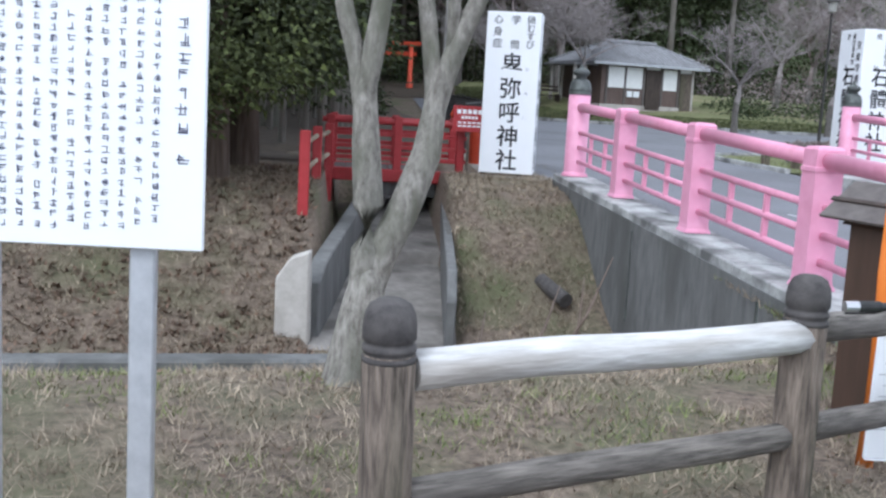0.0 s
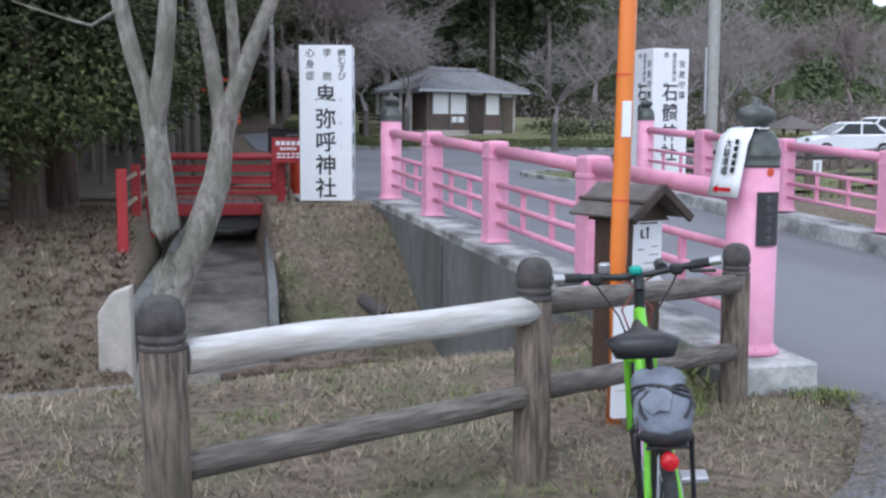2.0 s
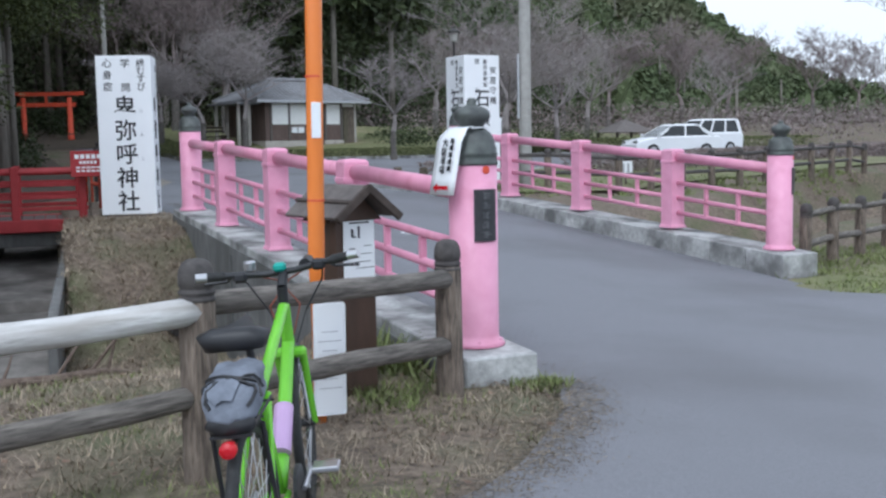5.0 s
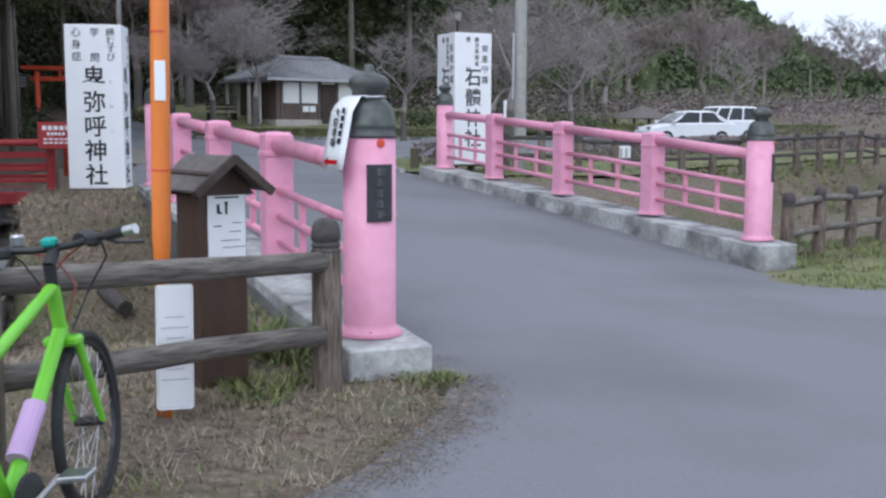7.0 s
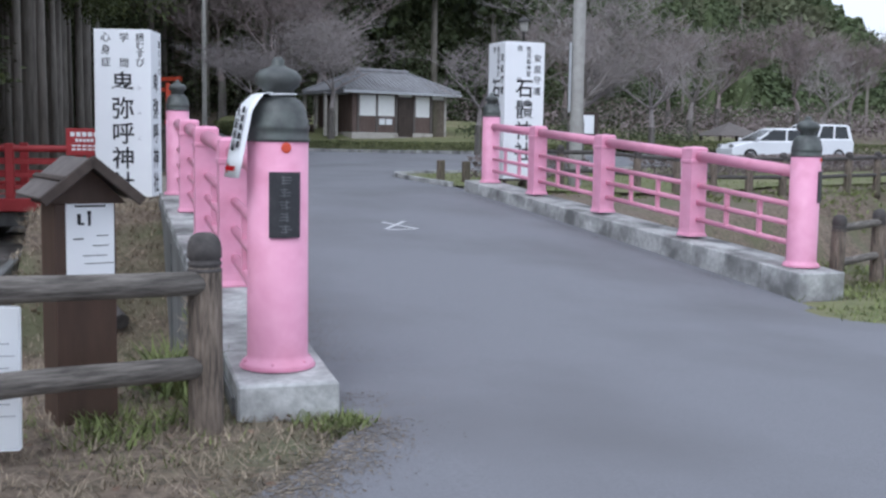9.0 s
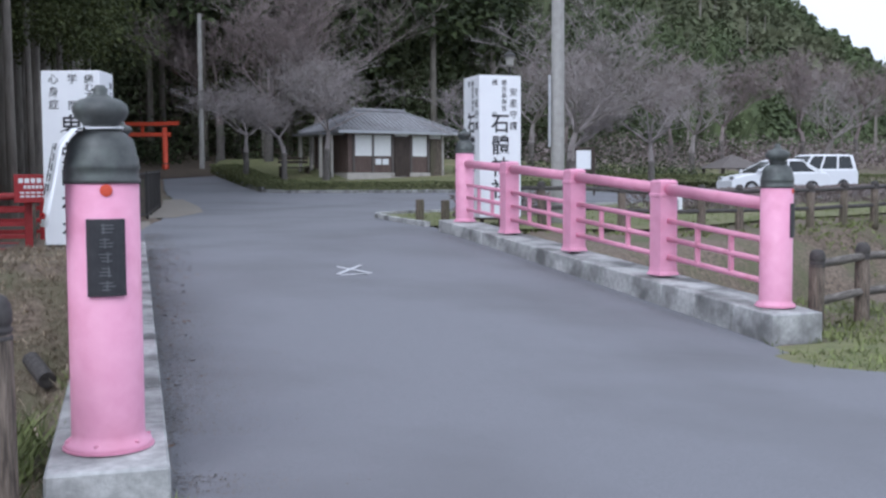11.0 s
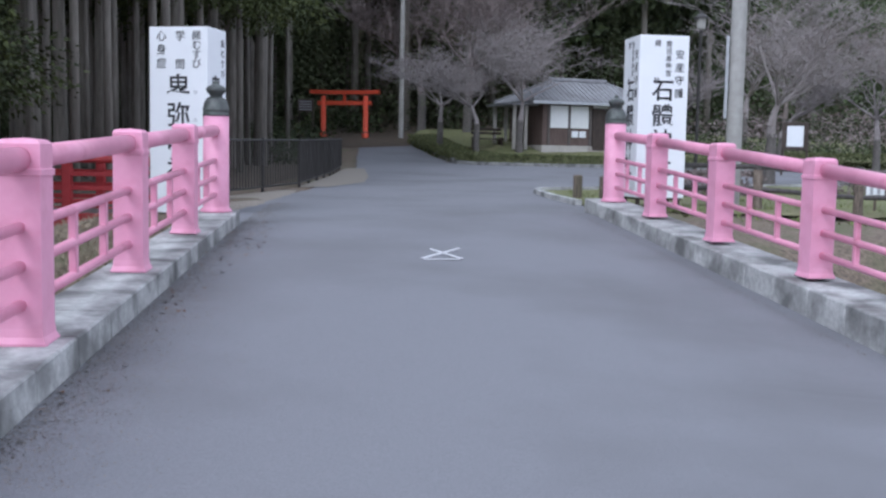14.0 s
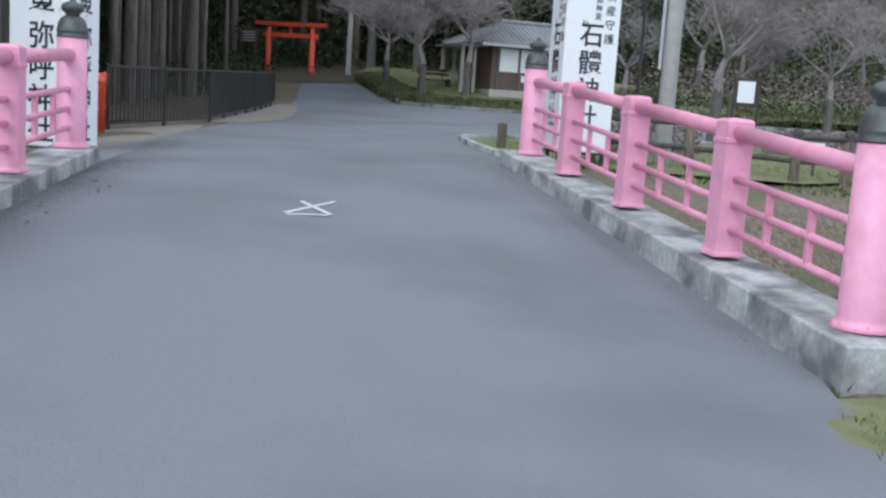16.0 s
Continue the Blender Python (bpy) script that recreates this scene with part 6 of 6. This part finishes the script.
def chip(x, y, z, s):
    a = rng.uniform(0, 6.28)
    i = len(gv)
    for q in range(4):
        gv.append((x + s * math.cos(a + q * 1.57) * (1 if q % 2 else 0.55), y + s * math.sin(a + q * 1.57) * (1 if q % 2 else 0.55), z + rng.uniform(0, s * 0.5)))
    gf.append((i, i + 1, i + 2, i + 3))


for k in range(5200):
    y = rng.uniform(4.5, 16)
    x = 4.3 - 0.0525 * (y - 4.4) + abs(rng.gauss(0, 0.13 + 0.12 * noise.noise((y * 0.8, 0, 3))))
    chip(x, y, road_z(x, y) + 0.021, rng.uniform(0.003, 0.011))
for k in range(1500):
    y = rng.uniform(9.6, 18.5)
    x = 10.53 - 0.1335 * (y - 9.49) - 0.6 - abs(rng.gauss(0, 0.07))
    chip(x, y, road_z(x, y) + 0.021, rng.uniform(0.003, 0.01))
EDGE = ROAD[3:11]
for k in range(3000):
    a_, b_ = rng.choice(list(zip(EDGE, EDGE[1:])))
    q = rng.random()
    x, y = a_[0] + (b_[0] - a_[0]) * q + rng.gauss(0.05, 0.2), a_[1] + (b_[1] - a_[1]) * q - abs(rng.gauss(0, 0.13)) + 0.1
    chip(x, y, road_z(x, y) + 0.021, rng.uniform(0.003, 0.01))
tagged(from_lists("road_grit", gv, gf, GRIT), "dark grit along the road edges", "grit", kind="stuff")
gv, gf = [], []
for k in range(14000):
    a_, b_ = rng.choice(list(zip(EDGE, EDGE[1:])))
    q = rng.random()
    x, y = a_[0] + (b_[0] - a_[0]) * q + rng.gauss(0.04, 0.12), a_[1] + (b_[1] - a_[1]) * q - abs(rng.gauss(0, 0.17 + 0.1 * noise.noise((q * 4 + a_[0] * 3, a_[1], 1)))) + 0.06
    chip(x, y, road_z(x, y) + 0.0215, rng.uniform(0.002, 0.011))
for k in range(24000):
    y = rng.uniform(4.3, 20)
    x = 4.27 - 0.0525 * (y - 4.4) + abs(rng.gauss(0, 0.3 + 0.16 * noise.noise((y * 0.6, 0, 8))))
    chip(x, y, road_z(x, y) + 0.0205, rng.uniform(0.002, 0.008))
tagged(from_lists("earth_crumbs", gv, gf, EARTHBIT), "earth crumbled over the edge of the asphalt", "earth", kind="stuff")
gv, gf = [], []
for k in range(1500):
    a_, b_ = rng.choice(list(zip(EDGE, EDGE[1:])))
    q = rng.random()
    x, y = a_[0] + (b_[0] - a_[0]) * q + rng.gauss(0.0, 0.16), a_[1] + (b_[1] - a_[1]) * q - abs(rng.gauss(0, 0.16)) + 0.12
    a, L = rng.uniform(0, 6.28), rng.uniform(0.01, 0.07)
    z = road_z(x, y) + 0.024
    dx, dy = math.cos(a) * L, math.sin(a) * L
    i = len(gv)
    gv += [(x, y, z), (x - dy * 0.05 - 0.001, y + dx * 0.05, z + 0.003), (x + dx, y + dy, z + rng.uniform(0, 0.01))]
    gf.append((i, i + 1, i + 2))
tagged(from_lists("straw_bits", gv, gf, STRAW), "pale bits of straw strewn over the asphalt edge", "straw", kind="stuff")

# the wooded hill
rng = random.Random(55)
hv, hf = [], []


def hill_tree(x, y, z, h, r, n, conifer, k_size):
    for k in range(n):
        f = rng.random() ** 0.8
        a = rng.uniform(0, 2 * math.pi)
        if conifer:
            rr_ = r * (1 - f) * rng.uniform(0.45, 1.05) + 0.15
            p = Vector((x + rr_ * math.cos(a), y + rr_ * math.sin(a), z + h * (0.1 + 0.9 * f)))
            d = Vector((math.cos(a), math.sin(a), -0.7 + rng.uniform(-0.3, 0.6))) * r * k_size
        else:
            e = math.sqrt(max(0.05, 1 - (2 * f - 1) ** 2))
            rr_ = r * 1.25 * e * rng.uniform(0.5, 1.0)
            p = Vector((x + rr_ * math.cos(a), y + rr_ * math.sin(a), z + h * (0.2 + 0.65 * f)))
            d = Vector((math.cos(a) * e, math.sin(a) * e, (2 * f - 1) + rng.uniform(-0.4, 0.4))) * r * k_size
        w = d.cross(Vector((rng.uniform(-1, 1), rng.uniform(-1, 1), 1))).normalized() * r * k_size * 0.6
        i = len(hv)
        hv.extend((p - w, p + w, p + d))
        hf.append((i, i + 1, i + 2))


def hill_core(x, y, z, h, r):
    """The dense inside of a crown, seven-sided and uneven."""
    i = len(hv)
    for f, k in ((0.1, 0.62), (0.45, 0.5), (0.8, 0.22)):
        for q in range(7):
            a = q * 0.8976 + f * 3
            rr_ = r * k * rng.uniform(0.75, 1.1)
            hv.append(Vector((x + rr_ * math.cos(a), y + rr_ * math.sin(a), z + h * (f + rng.uniform(-0.04, 0.04)))))
    hv.append(Vector((x, y, z + h * 0.92)))
    for b in (0, 7):
        for q in range(7):
            hf.append((i + b + q, i + b + (q + 1) % 7, i + b + 7 + (q + 1) % 7, i + b + 7 + q))
    for q in range(7):
        hf.append((i + 14 + q, i + 14 + (q + 1) % 7, i + 21))


count = 0
while count < 4200:
    y = 68 + 200 * rng.random() ** 1.4
    x = rng.uniform(-60, 290)
    if y < hill_foot(x) + 2:
        continue
    az = math.degrees(math.atan2(x - 4, y))
    if not -24 < az < 56:
        continue
    con = noise.noise((x * 0.03, y * 0.03, 2.0)) > -0.25 - 0.2 * (x < 70)
    dist = math.hypot(x - 4, y)
    n, ks = (900, 0.085) if dist < 100 else (330, 0.14) if dist < 160 else (130, 0.22)
    h = rng.uniform(9, 14) if con else rng.uniform(7, 9)
    r = rng.uniform(1.8, 2.6) if con else rng.uniform(2.4, 3.4)
    if dist > 150 or x > 55:
        h, r = rng.uniform(5, 8), rng.uniform(2.4, 3.4)
    z = land_z(x, y) - 0.3
    if dist > 100:
        hill_core(x, y, z, h, r * (1.0 if con else 1.25))
    hill_tree(x, y, z, h, r, n, con, ks)
    count += 1
tagged(from_lists("hill_woods", hv, hf, HILLLEAF), "mixed evergreen woods covering the hillside", "woods", kind="stuff")
rng = random.Random(56)
tv, tf = [], []
for k in range(170):
    x = rng.uniform(-40, 90)
    y = hill_foot(x) + 2 + rng.random() ** 1.5 * 40
    z = land_z(x, y)
    h = rng.uniform(5, 9)
    i = len(tv)
    r = rng.uniform(0.1, 0.2)
    for zz, rr_ in ((z - 0.5, r), (z + h, r * 0.6)):
        tv += [(x + rr_ * math.cos(a), y + rr_ * math.sin(a), zz) for a in (0, 1.257, 2.513, 3.77, 5.027)]
    tf += [(i + q, i + (q + 1) % 5, i + 5 + (q + 1) % 5, i + 5 + q) for q in range(5)]
tagged(from_lists("hill_trunks", tv, tf, CEDAR_BARK), "pale straight trunks at the foot of the hill", "woods", kind="stuff")

# ---- grass and litter on the banks ----


def blades(name, n, pick, hmin, hmax, w, material, label, seed, lean=0.8):
    rng = random.Random(seed)
    v, f = [], []
    while len(f) < n:
        x, y = pick(rng)
        if inside(ROAD, x, y) or -0.58 < x < 1.2 + 0.05 * (y - 10.5) and 10.5 < y < 21:
            continue
        z = land_z(x, y)
        for _ in range(5):
            bx, by = x + rng.gauss(0, 0.03), y + rng.gauss(0, 0.03)
            a = rng.uniform(0, 2 * math.pi)
            h = rng.uniform(hmin, hmax)
            l = rng.uniform(0.2, lean) * h * 1.6
            ww = w * rng.uniform(0.6, 1.4)
            c, s = math.cos(a + 1.57) * ww, math.sin(a + 1.57) * ww
            i = len(v)
            v += [(bx - c, by - s, z - 0.01), (bx + c, by + s, z - 0.01), (bx + math.cos(a) * l, by + math.sin(a) * l, z + h)]
            f.append((i, i + 1, i + 2))
    return tagged(from_lists(name, v, f, material), label, "grass", kind="stuff")


def patch(g, x0, x1, y0, y1, seed, thr):
    while True:
        x, y = g.uniform(x0, x1), g.uniform(y0, y1)
        if noise.noise((x * 1.1, y * 1.1, seed)) > thr:
            return x, y


blades("dry_grass", 40000, lambda g: patch(g, -3.2, 4.5, 0.3, 8.5, 1.0, -0.3), 0.02, 0.07, 0.004, STRAW, "short dry straw-coloured winter grass", 61, 1.6)
blades("matted_straw", 15000, lambda g: patch(g, -3.2, 4.6, 0.2, 7.0, 5.0, -0.1), 0.008, 0.03, 0.0035, STRAW, "long pale straw lying matted on the turf", 69, 5.5)
blades("green_grass", 14000, lambda g: patch(g, -3.2, 4.5, 0.8, 8.5, 7.0, 0.02), 0.02, 0.06, 0.004, GREENB, "patches of short green grass in the dry turf", 62, 1.2)
blades("bank_grass", 52000, lambda g: patch(g, -7, 3.3, 10.2, 17.2, 3.0, -0.45), 0.02, 0.1, 0.006, STRAW, "tousled dry brown grass on the far bank", 63, 1.4)
blades("leaf_litter", 16000, lambda g: patch(g, -8, -0.3, 9.5, 17, 4.0, -0.5), 0.01, 0.08, 0.02, LITTER, "fallen brown leaves under the bank trees", 64, 2.0)
blades("verge_grass", 16000, lambda g: patch(g, 9.8, 17, 6.6, 12, 9.0, -0.4), 0.03, 0.11, 0.007, GREENB, "green and yellow grass beside the lane", 65, 1.2)
blades("far_grass", 15000, lambda g: patch(g, 9.3, 24, 18.6, 27, 9.0, -0.3), 0.04, 0.12, 0.014, GREENB, "green grass across the stream", 66, 1.2)
blades("tuft", 260, lambda g: (g.gauss(3.2, 0.16), g.gauss(3.95, 0.12)), 0.03, 0.1, 0.01, GREENB, "green weeds round the foot of the notice post", 67, 1.2)
blades("tuft", 350, lambda g: (g.gauss(4.35, 0.12), g.gauss(3.95, 0.1)), 0.03, 0.08, 0.008, GREENB, "small green weeds at the kerb foot", 68, 1.4)
blades("tuft", 420, lambda g: (g.gauss(3.42, 0.1), g.gauss(4.95, 0.3)), 0.08, 0.24, 0.014, GREENB, "leafy green weeds between the notice post and the bridge kerb", 71, 1.0)
rng = random.Random(70)
lv, lf = [], []
for k in range(900):
    x, y = (rng.uniform(-3, 4.3), rng.uniform(0.3, 8)) if k < 700 else (4.0 + rng.random() * 0.5 - 0.02 * (k % 20), rng.uniform(5, 16))
    if k < 700 and inside(ROAD, x, y):
        continue
    z = (land_z(x, y) if k < 700 else max(road_z(x, y), land_z(x, y))) + 0.025
    a, s = rng.uniform(0, 6.28), rng.uniform(0.012, 0.035)
    i = len(lv)
    for q in range(4):
        lv.append((x + s * math.cos(a + q * 1.57) * (1 if q % 2 else 0.5), y + s * math.sin(a + q * 1.57) * (1 if q % 2 else 0.5), z + rng.uniform(0, 0.015)))
    lf.append((i, i + 1, i + 2, i + 3))
tagged(from_lists("fallen_leaves", lv, lf, LITTER), "scattered dry fallen leaves", "leaves", kind="stuff")
